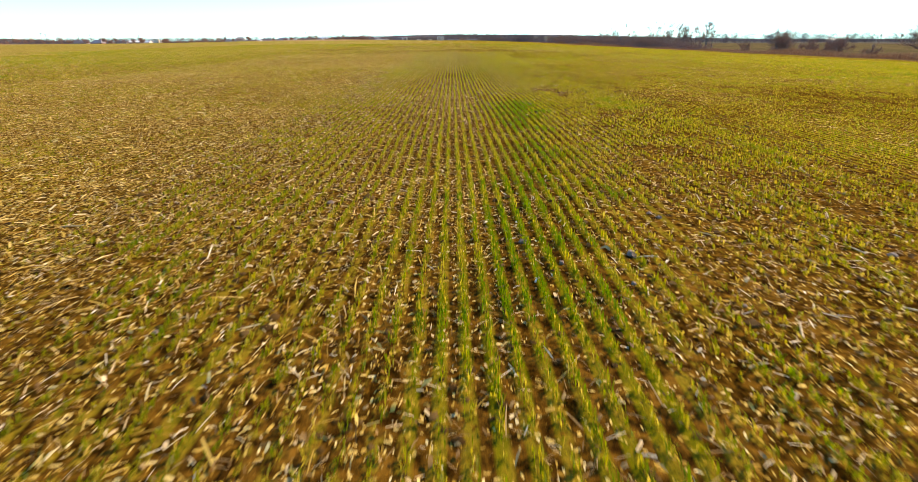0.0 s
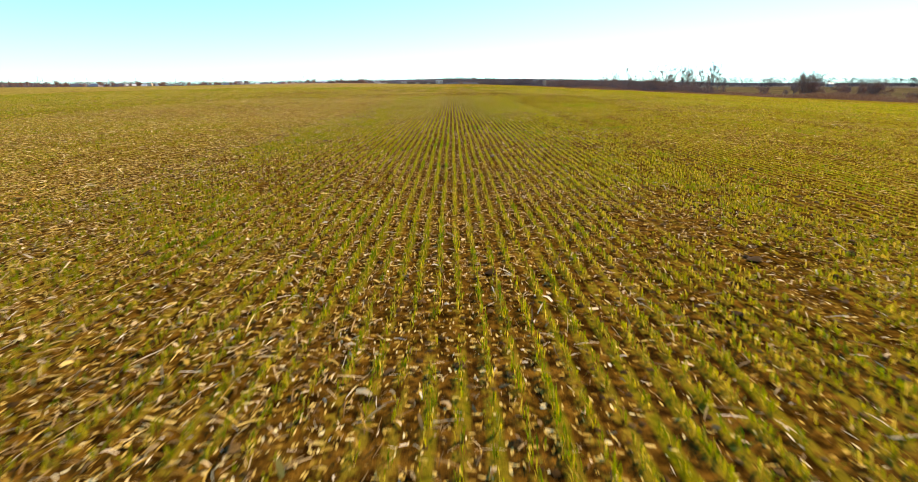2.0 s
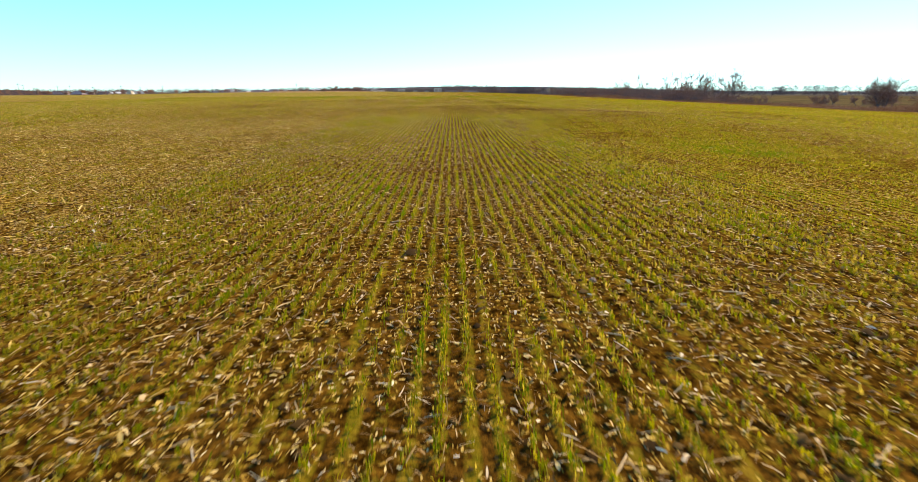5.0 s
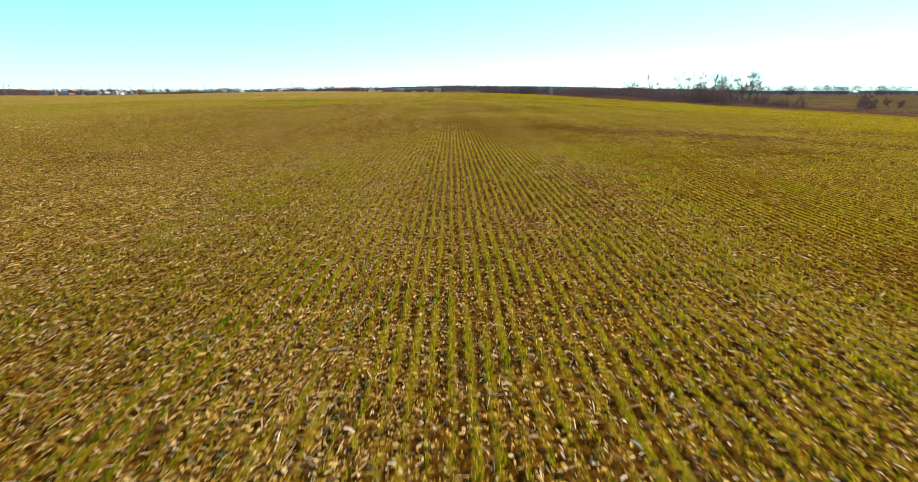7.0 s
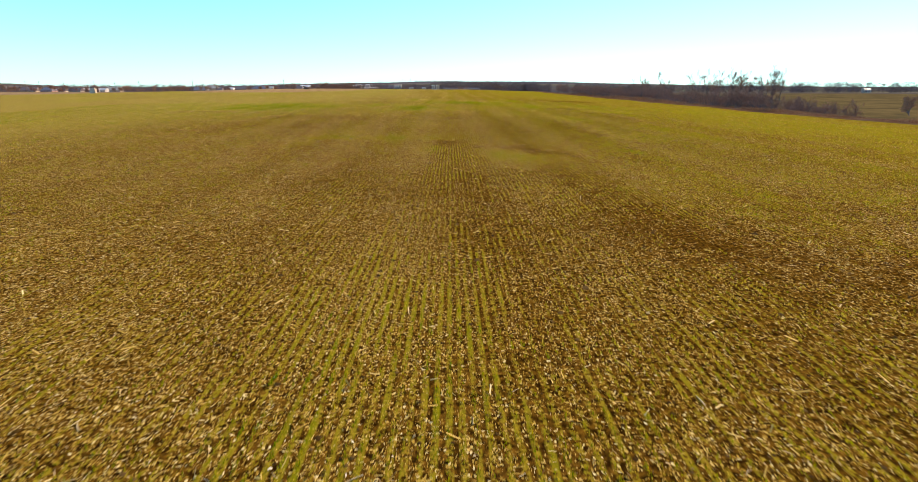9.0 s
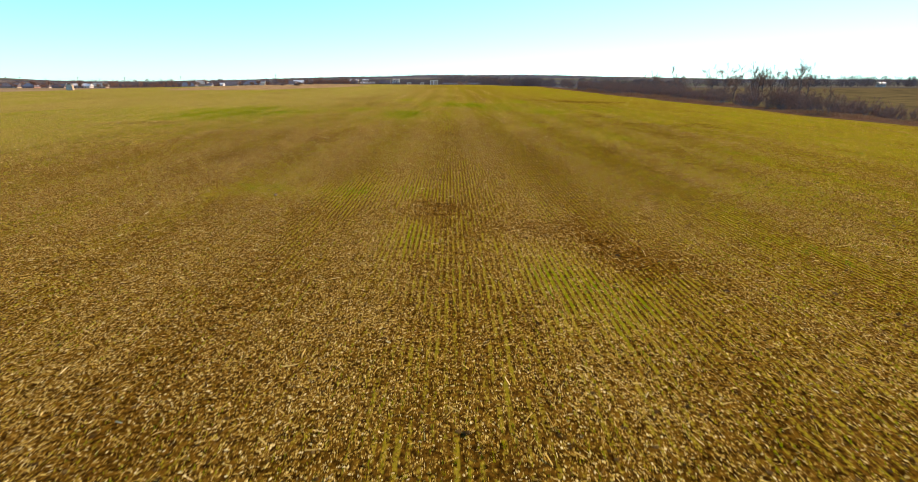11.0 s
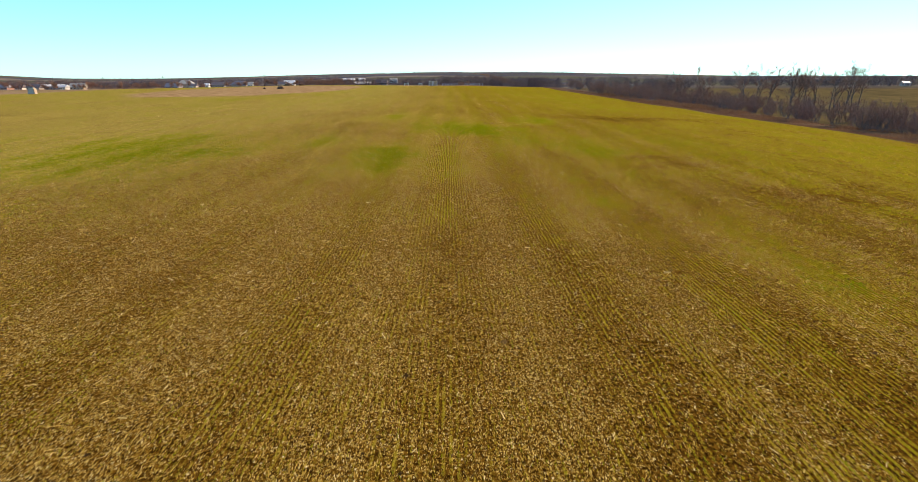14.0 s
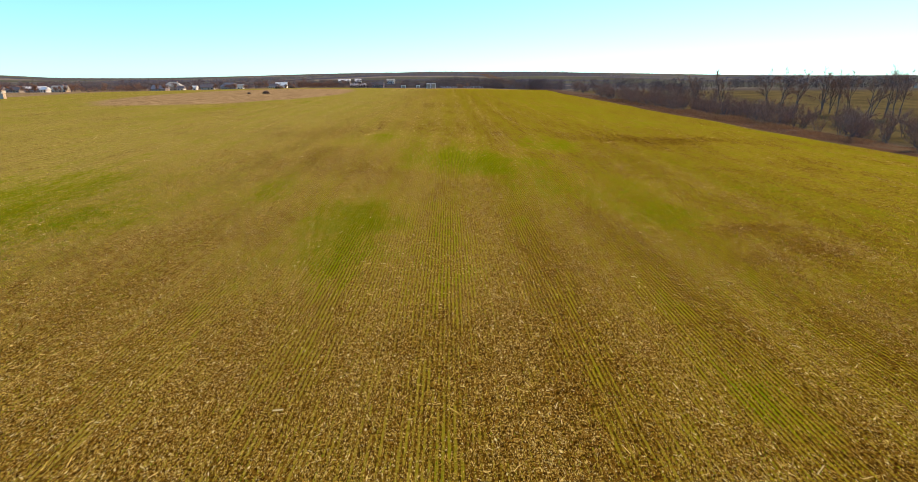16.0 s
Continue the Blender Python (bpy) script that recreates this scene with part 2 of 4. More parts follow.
# ---- mesh helpers
def sheet(name, verts, faces, mat):
    """A mesh from arrays of corners and of equal faces."""
    verts, faces = np.asarray(verts, dtype=np.float32), np.asarray(faces, dtype=np.int32)
    me = bpy.data.meshes.new(name)
    n, k = faces.shape
    me.vertices.add(len(verts))
    me.vertices.foreach_set("co", verts.ravel())
    me.loops.add(n * k)
    me.loops.foreach_set("vertex_index", faces.ravel())
    me.polygons.add(n)
    me.polygons.foreach_set("loop_start", np.arange(0, n * k, k, dtype=np.int32))
    me.update(calc_edges=True)
    if mat:
        me.materials.append(mat)
    return me


def part(name, bm, material, parent, label=""):
    """Link a bmesh as one mesh object under a thing or a part."""
    me = bpy.data.meshes.new(name)
    bm.to_mesh(me)
    bm.free()
    me.materials.append(material)
    ob = new(name, me)
    ob.parent = parent
    return tagged(ob, label)


def box(bm, x0, y0, z0, x1, y1, z1, bevel=0.0):
    r = bmesh.ops.create_cube(bm, size=1.0, matrix=Matrix.Translation(((x0 + x1) / 2, (y0 + y1) / 2, (z0 + z1) / 2)) @ Matrix.Diagonal((x1 - x0, y1 - y0, z1 - z0, 1)))
    if bevel:
        edges = list({e for v in r["verts"] for e in v.link_edges})
        bmesh.ops.bevel(bm, geom=edges, offset=bevel, segments=2, affect="EDGES")
    return bm


def rod(bm, a, b, r0, r1, sides=8):
    a, b = Vector(a), Vector(b)
    m = Matrix.Translation((a + b) / 2) @ (b - a).to_track_quat("Z", "Y").to_matrix().to_4x4()
    bmesh.ops.create_cone(bm, cap_ends=True, segments=sides, radius1=r0, radius2=r1, depth=(b - a).length, matrix=m)
    return bm


# ---- the lie of the land
def smooth(v, lo, hi):
    u = np.clip((np.asarray(v, dtype=float) - lo) / (hi - lo), 0, 1)
    return u * u * (3 - 2 * u)


def bell(x, y, cx, cy, rx, ry, turn=0.0):
    c, s = math.cos(radians(turn)), math.sin(radians(turn))
    u, v = (x - cx) * c + (y - cy) * s, -(x - cx) * s + (y - cy) * c
    return np.exp(-(u / rx) ** 2 - (v / ry) ** 2)


EDGE = 75.0          # where the sown field ends towards the creek
FIELD_END = 556.0


def edge_at(y):
    y = np.asarray(y, dtype=float)
    return EDGE + 3.0 - 5.5 * smooth(y, 120, 230) + 3.5 * smooth(y, 430, 570) + 0.7 * np.sin(y / 29.0) + 0.4 * np.sin(y / 11.3)


def land(x, y):
    x, y = np.asarray(x, dtype=float), np.asarray(y, dtype=float)
    z = -1.4 * smooth(x, 14, 78)
    e = edge_at(y)
    z = z - 3.4 * smooth(x, e + 6, e + 30) * (1 - 0.4 * smooth(y, 380, 520))
    z = z - 3.0 * smooth(-x, 90, 320) * smooth(y, 150, 480)
    z = z + 1.3 * bell(x, y, -95, 430, 70, 110)
    z = z + 0.25 * bell(x, y, 10, 104, 18, 26) - 0.15 * bell(x, y, 3, 128, 20, 9, -25)
    z = z - 2.4 * smooth(y, FIELD_END, FIELD_END + 70) * (1 - smooth(x, 70, 140))
    d = np.hypot(x, y)
    side = x / np.maximum(d, 1.0)
    z = z + 7.0 * smooth(d, 1300, 4200) + 4.5 * smooth(d, 1500, 2600) * np.sin(x / 410.0 + 1.0) * np.sin(y / 330.0 + x / 900.0)
    z = z - 30.0 * smooth(d, 700, 2600) * smooth(-side, 0.08, 0.62) - 13.0 * smooth(d, 900, 2800) * smooth(side, 0.25, 0.62)
    z = z + 12.5 * smooth(d, 720, 1700) * smooth(side, -0.36, -0.04) * (1 - smooth(side, 0.14, 0.46))
    z = z + 30.0 * bell(x, y, -2760, 3330, 230, 400)
    return z + 0.05 * np.sin(x / 3.7 + y / 9.1) + 0.04 * np.sin(y / 5.3 - x / 7.7)


_g = np.random.default_rng(7)
_lat = _g.random((4, 64, 64))


def value_noise(x, y, size, k):
    u, v = np.asarray(x) / size, np.asarray(y) / size
    i, j = np.floor(u).astype(int), np.floor(v).astype(int)
    a, b = u - i, v - j
    a, b = a * a * (3 - 2 * a), b * b * (3 - 2 * b)
    L = _lat[k]
    g = lambda p, q: L[p % 64, q % 64]
    return (g(i, j) * (1 - a) + g(i + 1, j) * a) * (1 - b) + (g(i, j + 1) * (1 - a) + g(i + 1, j + 1) * a) * b


def swath(x, y):
    """Long strips that the harvester and the drill left, six metres apart."""
    comb = np.cos((x + 1.0 + 0.35 * np.sin(y / 23.0)) * 2 * math.pi / 6.0)
    return (0.32 * comb + 0.34 * (value_noise(x * 1.1, y * 0.06, 4.0, 2) - 0.5)) * smooth(y, 84, 125) + 0.5 * (value_noise(x * 1.5, y * 0.05, 4.0, 2) - 0.5) * (1 - smooth(y, 84, 125))


LUSH = ((1.3, 9, 1.1, 9, 0.34, -5), (2.2, 17, 0.9, 4.0, 0.2, 0), (1.9, 17.5, 1.2, 3, 0.2, 0), (0.9, 31, 0.9, 5, 0.2, 0), (12.6, 65, 3.0, 4.0, 0.42, 0), (0.3, 56.5, 0.8, 2.2, 0.35, 10))
LUSH += ((-8.1, 133.6, 2.2, 3.0, 0.34, 0), (-3.9, 132.9, 1.9, 3.0, 0.32, 0), (0.3, 133.2, 1.9, 2.8, 0.32, 0), (0.7, 123.2, 1.0, 2.4, 0.34, 0), (5.8, 116.0, 1.5, 2.6, 0.42, 10))
LUSH += ((18.8, 128.5, 2.0, 4.0, 0.26, 0), (10.8, 145.5, 0.9, 0.9, 0.3, 0), (18.9, 155, 2.4, 7, 0.22, 0), (1.0, 167.3, 1.5, 3.5, 0.2, 0), (12.9, 170.7, 0.9, 2.2, 0.25, 0))
LUSH += ((-34, 190, 10, 22, 0.20, 0), (-40, 201, 8, 18, 0.18, 0), (-5.5, 190, 4.2, 11, 0.46, 0), (19.8, 195, 4.0, 7, 0.26, 0), (2.1, 181, 1.1, 4, 0.2, 0), (-25.6, 193.6, 5, 6, 0.26, 0))
LUSH += ((-15.9, 203.6, 5, 9, 0.24, 0), (12.8, 206.6, 4.5, 9, 0.2, 0), (7.3, 217.7, 5, 7, 0.32, 0), (1.4, 224.7, 8, 11, 0.3, 0), (18.7, 237.4, 3.5, 9, 0.34, 0), (-11.3, 248, 7, 11, 0.26, 0))
BARE = ((16, 92.5, 10, 2.2, 0.45, -35), (1.6, 127.1, 1.7, 1.8, 0.22, -30), (5.8, 121.8, 2.4, 1.6, 0.42, -40), (8.0, 118.4, 2.0, 1.5, 0.32, -40), (-14.7, 142.2, 3.5, 5, 0.25, 0), (-13.2, 154.6, 3, 2.5, 0.2, 0), (-19.6, 161, 3.5, 4, 0.2, 0))
BARE += ((-39.4, 172.8, 6, 3, 0.25, 0), (32, 174.6, 6, 2.5, 0.25, 0), (26, 183, 4, 2, 0.2, 0), (24, 189.5, 3, 2.2, 0.25, 0), (42, 247, 12, 5, 0.25, 0), (-5, 112, 6, 10, 0.10, 0), (6.5, 100, 5, 10, 0.06, 0))
PALE = ((4.8, 121.3, 1.3, 1.2, 0.4, -40), (-4.7, 160.7, 1.6, 5, 0.2, 0), (10.5, 163.7, 1.8, 5, 0.2, 0), (-33, 226, 9, 18, 0.3, 0), (-18.3, 193.5, 2.7, 5, 0.2, 0))


def greenness(x, y):
    """How thick the young wheat stands, 0 to 1."""
    x, y = np.asarray(x, dtype=float), np.asarray(y, dtype=float)
    g = 0.44 - 0.08 * smooth(y, 84, 104) * (1 - smooth(np.abs(x), 22, 50)) * (1 - smooth(y, 150, 205)) + (0.20 - 0.11 * smooth(y, 80, 110)) * (value_noise(x, y, 5.0, 0) - 0.5) + 0.10 * (value_noise(x, y, 16.0, 1) - 0.5) + 0.16 * (value_noise(x * 3.2, y * 0.35, 4.0, 2) - 0.5) - 0.12 * swath(x, y)
    g = g + 0.06 * smooth(x, 2, 45) - 0.05 * smooth(-x, 0.5, 5) * (1 - smooth(-x, 14, 30)) + 0.06 * smooth(-x, 14, 50) + 0.06 * smooth(y, 190, 330)
    u, w = x, y
    ragged = smooth(y, 100, 140)
    x, y = x + ragged * 3.0 * (value_noise(u, w, 3.1, 1) - 0.5), y + ragged * 7.0 * (value_noise(u, w, 6.3, 3) - 0.5)
    for cx, cy, rx, ry, a, turn in LUSH:
        g = g + a * bell(x, y, cx, cy, rx, ry, turn)
    for cx, cy, rx, ry, a, turn in BARE:
        g = g - a * bell(x, y, cx, cy, rx, ry, turn)
    return np.clip(g, 0.03, 1.0)


def litterness(x, y):
    """How much maize litter lies about, 0 to 1."""
    x, y = np.asarray(x, dtype=float), np.asarray(y, dtype=float)
    far = smooth(y, 84, 125)
    v = 0.66 + (0.5 - 0.28 * far) * (value_noise(x, y, 3.5, 3) - 0.5) + 0.26 * (value_noise(y, x, 13.0, 0) - 0.5) + 0.22 * (value_noise(x * 2.6, y * 0.2, 4.0, 1) - 0.5) + 0.75 * swath(x, y)
    v = v + 0.06 * smooth(y, 84, 104) * (1 - smooth(y, 200, 260)) + (0.26 - 0.1 * far) * smooth(-x, 0, 6) - 0.22 * smooth(x, 10, 50) - 0.18 * smooth(-x, 25, 70) - 0.25 * smooth(y, 165, 290)
    v = v - 0.32 * smooth(x, 0.3, 2.5) * (1 - smooth(y, 14, 40)) - 0.19 * smooth(x, 3, 10)
    for cx, cy, rx, ry, a, turn in BARE:
        v = v - 0.6 * a * bell(x, y, cx, cy, rx, ry, turn)
    for cx, cy, rx, ry, a, turn in PALE:
        v = v + a * bell(x, y, cx, cy, rx, ry, turn)
    return np.clip(v - 0.9 * np.clip(greenness(x, y) - 0.55, 0, 1), 0.05, 1.0)


# ---- ground: one sheet to the horizon
def lines(stops):
    out = []
    for (a, b, step) in stops:
        out += list(np.arange(a, b - 1e-6, step))
    return np.array(out + [stops[-1][1]])


def far_steps(a, b, f):
    out = [a]
    while out[-1] * f < b:
        out.append(out[-1] * f)
    return out[1:] + [b]


gx = np.concatenate([-np.array(far_steps(300.0, 4600.0, 1.06))[::-1], lines([(-300, -60, 5), (-60, -16, 1.5), (-16, 18, 0.5), (18, 60, 1.5), (60, 100, 1.0), (100, 300, 5)]), np.array(far_steps(300.0, 4600.0, 1.12))])
gy = np.concatenate([lines([(-300, -20, 20), (-20, 260, 0.9), (260, 640, 4)]), np.array(far_steps(640.0, 4600.0, 1.06))])
GX, GY = np.meshgrid(gx, gy)
GZ = land(GX, GY)
nx, ny = len(gx), len(gy)
idx = np.arange(nx * ny).reshape(ny, nx)
quads = np.stack([idx[:-1, :-1], idx[:-1, 1:], idx[1:, 1:], idx[1:, :-1]], -1).reshape(-1, 4)
M_FIELD = field_material()
g_me = sheet("ground", np.stack([GX, GY, GZ], -1).reshape(-1, 3), quads, M_FIELD)
g_me.polygons.foreach_set("use_smooth", np.ones(len(quads), dtype=bool))
X, Y = GX.ravel(), GY.ravel()
E_ = edge_at(Y)
inside = (1 - smooth(X, E_ - 0.5, E_ + 0.5)) * (1 - smooth(Y, FIELD_END - 4, FIELD_END + 4)) * smooth(X, -262, -252)
patch = smooth(1.35 - ((X + 98) / 47) ** 2 - ((Y - 432) / 98) ** 2 - 0.3 * (value_noise(X, Y, 30.0, 2) - 0.5), 0.25, 0.4)
verge = smooth(X, E_ + 1.0, E_ + 3.0) * (1 - smooth(X, E_ + 24, E_ + 34))
meadow = smooth(X, E_ + 26, E_ + 36) * (1 - smooth(X, 420, 520)) * (1 - smooth(Y, 560, 700))
bank = smooth(X, E_ - 0.3, E_ + 0.4) * (1 - smooth(X, E_ + 1.6, E_ + 3.2)) * (Y < 700)
pad = smooth(X, -42, -34) * (1 - smooth(X, 46, 56)) * smooth(Y, 536, 541) * (1 - smooth(Y, 552, 556))
lawn = smooth(-X, 60, 90) * smooth(Y, FIELD_END - 2, FIELD_END + 5) * (1 - smooth(Y, 700, 800))
lawn = np.maximum(lawn, smooth(-X, 250, 258) * (1 - smooth(-X, 600, 700)) * (1 - smooth(Y, 640, 700)))
for label, data in (("crop", (greenness(X, Y), litterness(X, Y), inside)),
                    ("cover", (np.clip(patch * inside + 0.25 * verge + 0.8 * pad + 0.7 * lawn, 0, 1), meadow, np.clip(bank + 0.7 * verge, 0, 1)))):
    at = g_me.attributes.new(label, "FLOAT_COLOR", "POINT")
    at.data.foreach_set("color", np.stack([*data, np.ones_like(X)], -1).astype(np.float32).ravel())
ground = tagged(new("ground", g_me), "olive green sown field with maize litter and dry grass verges", "ground", kind="structure")


# ---- litter, wheat and clods
def window(x, y, x0, x1, y0, y1, fx, fy0, fy1):
    """A layer's share, fading out at its borders."""
    return smooth(x, x0, x0 + fx) * (1 - smooth(x, x1 - fx, x1)) * smooth(y, y0, y0 + fy0) * (1 - smooth(y, y1 - fy1, y1))


def flakes(name, per_m2, area, size, seed, bent, label, mat):
    r = np.random.default_rng(seed)
    x0, x1, y0, y1 = area[:4]
    n = int(per_m2 * (x1 - x0) * (y1 - y0))
    x, y = r.uniform(x0, x1, n), r.uniform(y0, y1, n)
    near_row = 1 - np.abs((x / 0.19) % 1 - 0.5) * 2
    keep = r.random(n) < litterness(x, y) * window(x, y, *area) * (1 - 0.9 * near_row * np.clip(greenness(x, y) * 1.9, 0, 1))
    x, y = x[keep], y[keep]
    n = len(x)
    stick = r.random(n) < 0.62
    big = np.clip(r.lognormal(0, 0.28, n), 0.4, 1.8)
    ln = np.where(stick, r.uniform(0.8, 2.5, n), r.uniform(0.4, 1.2, n)) * size * big
    wd = np.where(stick, r.uniform(0.08, 0.17, n), r.uniform(0.18, 0.42, n)) * size * big * (1.0 if bent else np.where(stick, 1.7, 0.8))
    yaw = r.normal(0.0, 1.0, n) + np.where(r.random(n) < 0.6, math.pi / 2, 0)
    tilt, lean = r.normal(0, 0.2, n), r.normal(0, 0.35, n)
    ux, uy = np.stack([np.cos(yaw) * np.cos(tilt), np.sin(yaw) * np.cos(tilt), np.sin(tilt)], -1), np.stack([-np.sin(yaw) * np.cos(lean), np.cos(yaw) * np.cos(lean), np.sin(lean)], -1)
    c = np.stack([x, y, land(x, y) + 0.010 + np.abs(np.sin(tilt)) * ln * 0.45 + r.uniform(0, 0.015, n)], -1)
    up = np.array([0, 0, 1.0])
    L, W = ln[:, None] / 2 * ux, wd[:, None] / 2 * uy
    hump = (np.where(stick, r.uniform(0.0, 0.06, n), r.uniform(0.03, 0.22, n)) * ln)[:, None] * up
    skew = np.where(stick, r.uniform(-0.8, 0.8, n), r.uniform(-0.5, 0.5, n))[:, None]
    taper = r.uniform(0.35, 1.0, n)[:, None]
    if bent:
        v = np.stack([c - L - W * taper, c - L + W * taper, c + hump - W + skew * W, c + hump + W + skew * W, c + L - W * taper * 0.8, c + L + W * taper], 1).reshape(-1, 3)
        b = np.arange(n)[:, None] * 6
        f = np.concatenate([b + np.array([0, 1, 3, 2]), b + np.array([2, 3, 5, 4])])
    else:
        v = np.stack([c - L - W * taper, c - L + W, c + L + W * taper, c + L - W], 1).reshape(-1, 3)
        f = np.arange(n)[:, None] * 4 + np.arange(4)
    return tagged(new(name, sheet(name, v, f, mat)), label, "crop litter", kind="stuff")


def blades(name, area, per_m, each, length, width, seed, fine, label, mat):
    r = np.random.default_rng(seed)
    x0, x1, y0, y1 = area[:4]
    rows = np.arange(math.ceil(x0 / 0.19), math.floor(x1 / 0.19)) * 0.19 + 0.095
    n = int(len(rows) * (y1 - y0) * per_m)
    y = r.uniform(y0, y1, n)
    x = r.choice(rows, n) + 0.012 * np.sin(y * 0.9) + r.normal(0, 0.013, n)
    g = greenness(x, y) + 0.55 * (value_noise(x, y, 0.6, 1) - 0.5) + 0.3 * (value_noise(x * 2.5, y * 0.8, 0.45, 3) - 0.5)
    keep = r.random(n) < np.clip((g - 0.10) * 1.45, 0.03, 1) * window(x, y, *area)
    x, y, g = np.repeat(x[keep], each), np.repeat(y[keep], each), np.repeat(g[keep], each)
    n = len(x)
    x, y = x + r.normal(0, 0.010, n), y + r.normal(0, 0.02, n)
    yaw, out = r.uniform(0, 2 * math.pi, n), r.uniform(0.15, 1.0, n)
    ln = length * r.uniform(0.55, 1.25, n) * (0.7 + 0.5 * np.clip(g, 0, 1))
    d = np.stack([np.cos(yaw) * out * 0.42, np.sin(yaw) * out + 0.1, np.ones(n)], -1)
    d /= np.linalg.norm(d, axis=1)[:, None]
    s = np.stack([-np.sin(yaw), np.cos(yaw), np.zeros(n)], -1) * (width * r.uniform(0.7, 1.3, n))[:, None] / 2
    c = np.stack([x, y, land(x, y) - 0.003], -1)
    droop = np.array([0, 0, -1.0]) * (ln * out * 0.35)[:, None]
    if fine:
        mid = c + d * (ln * 0.45)[:, None] + np.array([0, 0, 0.12]) * ln[:, None]
        v = np.stack([c, mid + s, c + d * ln[:, None] + droop, mid - s], 1).reshape(-1, 3)
        b = np.arange(n)[:, None] * 4
        f = np.concatenate([b + np.array([0, 1, 3]), b + np.array([3, 1, 2])])
    else:
        v = np.stack([c - s, c + s, c + d * ln[:, None] + droop * 0.6], 1).reshape(-1, 3)
        f = np.arange(n)[:, None] * 3 + np.arange(3)
    me = sheet(name, v, f, mat)
    me.materials.append(M_BLADE_LUSH)
    lush = (r.random(n) < smooth(g, 0.56, 0.92)).astype(np.int32)
    me.polygons.foreach_set("material_index", np.concatenate([lush, lush]) if fine else lush)
    return tagged(new(name, me), label, "wheat", kind="stuff")


WHEAT = "young green wheat blades standing in drilled rows"
LITTER = "pale broken maize leaves and stalk bits on soil"
NEAR = (-5.6, 8.0, 1.0, 92, 1.5, 0.5, 16)
SIDE_A, SIDE_B = (-24, -4.1, 1.0, 92, 1.5, 0.5, 16), (6.5, 30, 1.0, 92, 1.5, 0.5, 16)
MIDDLE, BEYOND = (-26, 32, 76, 165, 7, 16, 22), (-36, 42, 143, 250, 12, 22, 60)
blades("wheat_seedlings", NEAR, 46, 3, 0.105, 0.0125, 11, True, WHEAT, M_BLADE)
blades("wheat_seedlings", SIDE_A, 28, 2, 0.075, 0.015, 12, False, WHEAT, M_BLADE)
blades("wheat_seedlings", SIDE_B, 28, 2, 0.075, 0.015, 13, False, WHEAT, M_BLADE)
blades("wheat_seedlings", MIDDLE, 18, 2, 0.085, 0.019, 14, False, WHEAT, M_BLADE)
blades("wheat_seedlings", BEYOND, 14, 1, 0.09, 0.034, 15, False, WHEAT, M_BLADE)
flakes("maize_litter", 240, NEAR, 0.054, 21, True, LITTER, M_LITTER)
flakes("maize_litter", 150, (-5.6, 1.2, 1.0, 92, 1.5, 0.5, 16), 0.062, 27, True, LITTER, M_LITTER_OLD)
flakes("maize_litter", 235, SIDE_A, 0.060, 22, False, LITTER, M_LITTER_OLD)
flakes("maize_litter", 62, SIDE_B, 0.06, 23, False, LITTER, M_LITTER_OLD)
flakes("maize_litter", 135, MIDDLE, 0.038, 24, False, LITTER, M_LITTER_OLD)
flakes("maize_litter", 26, BEYOND, 0.088, 25, False, LITTER, M_LITTER_OLD)
flakes("maize_litter", 5, (-80, 74, 205, 440, 20, 60, 120), 0.17, 26, False, LITTER, M_LITTER_OLD)
# thinner cover further out on both sides
OUTER_A, OUTER_B = (-66, -21, 2.0, 96, 3, 0.5, 14), (27, 73, 2.0, 96, 3, 0.5, 14)
WIDE_A, WIDE_B = (-74, -22, 82, 225, 4, 14, 30), (28, 71, 82, 225, 4, 14, 30)
for k, (area, chips, tufts) in enumerate(((OUTER_A, 26, 9), (OUTER_B, 13, 9), (WIDE_A, 13, 5), (WIDE_B, 8, 5))):
    flakes("maize_litter", chips, area, 0.095, 33 + k, False, LITTER, M_LITTER_OLD)
    blades("wheat_seedlings", area, tufts, 1, 0.10, 0.055, 43 + k, False, WHEAT, M_BLADE)
flakes("maize_litter", 12, MIDDLE, 0.080, 38, False, LITTER, M_LITTER_OLD)


def clods(name, n, x0, x1, y0, y1, size, seed, mat, label, category):
    r = np.random.default_rng(seed)
    x, y = r.uniform(x0, x1, n), r.uniform(y0, y1, n)
    s = size * r.lognormal(0, 0.45, n)
    c = np.stack([x, y, land(x, y)], -1)
    yaw = r.uniform(0, 6.3, n)
    ring = np.stack([np.stack([np.cos(yaw + k * 1.5708) * s * r.uniform(0.7, 1.2, n), np.sin(yaw + k * 1.5708) * s * r.uniform(0.7, 1.2, n), s * r.uniform(0.0, 0.25, n)], -1) for k in range(4)], 1)
    top = np.stack([r.normal(0, 0.2, n) * s, r.normal(0, 0.2, n) * s, s * r.uniform(0.45, 0.8, n)], -1)[:, None]
    v = (np.concatenate([ring, top], 1) + c[:, None]).reshape(-1, 3)
    b = np.arange(n)[:, None] * 5
    f = np.concatenate([b + np.array(q) for q in ([0, 1, 4], [1, 2, 4], [2, 3, 4], [3, 0, 4])])
    return tagged(new(name, sheet(name, v, f, mat)), label, category, kind="stuff")


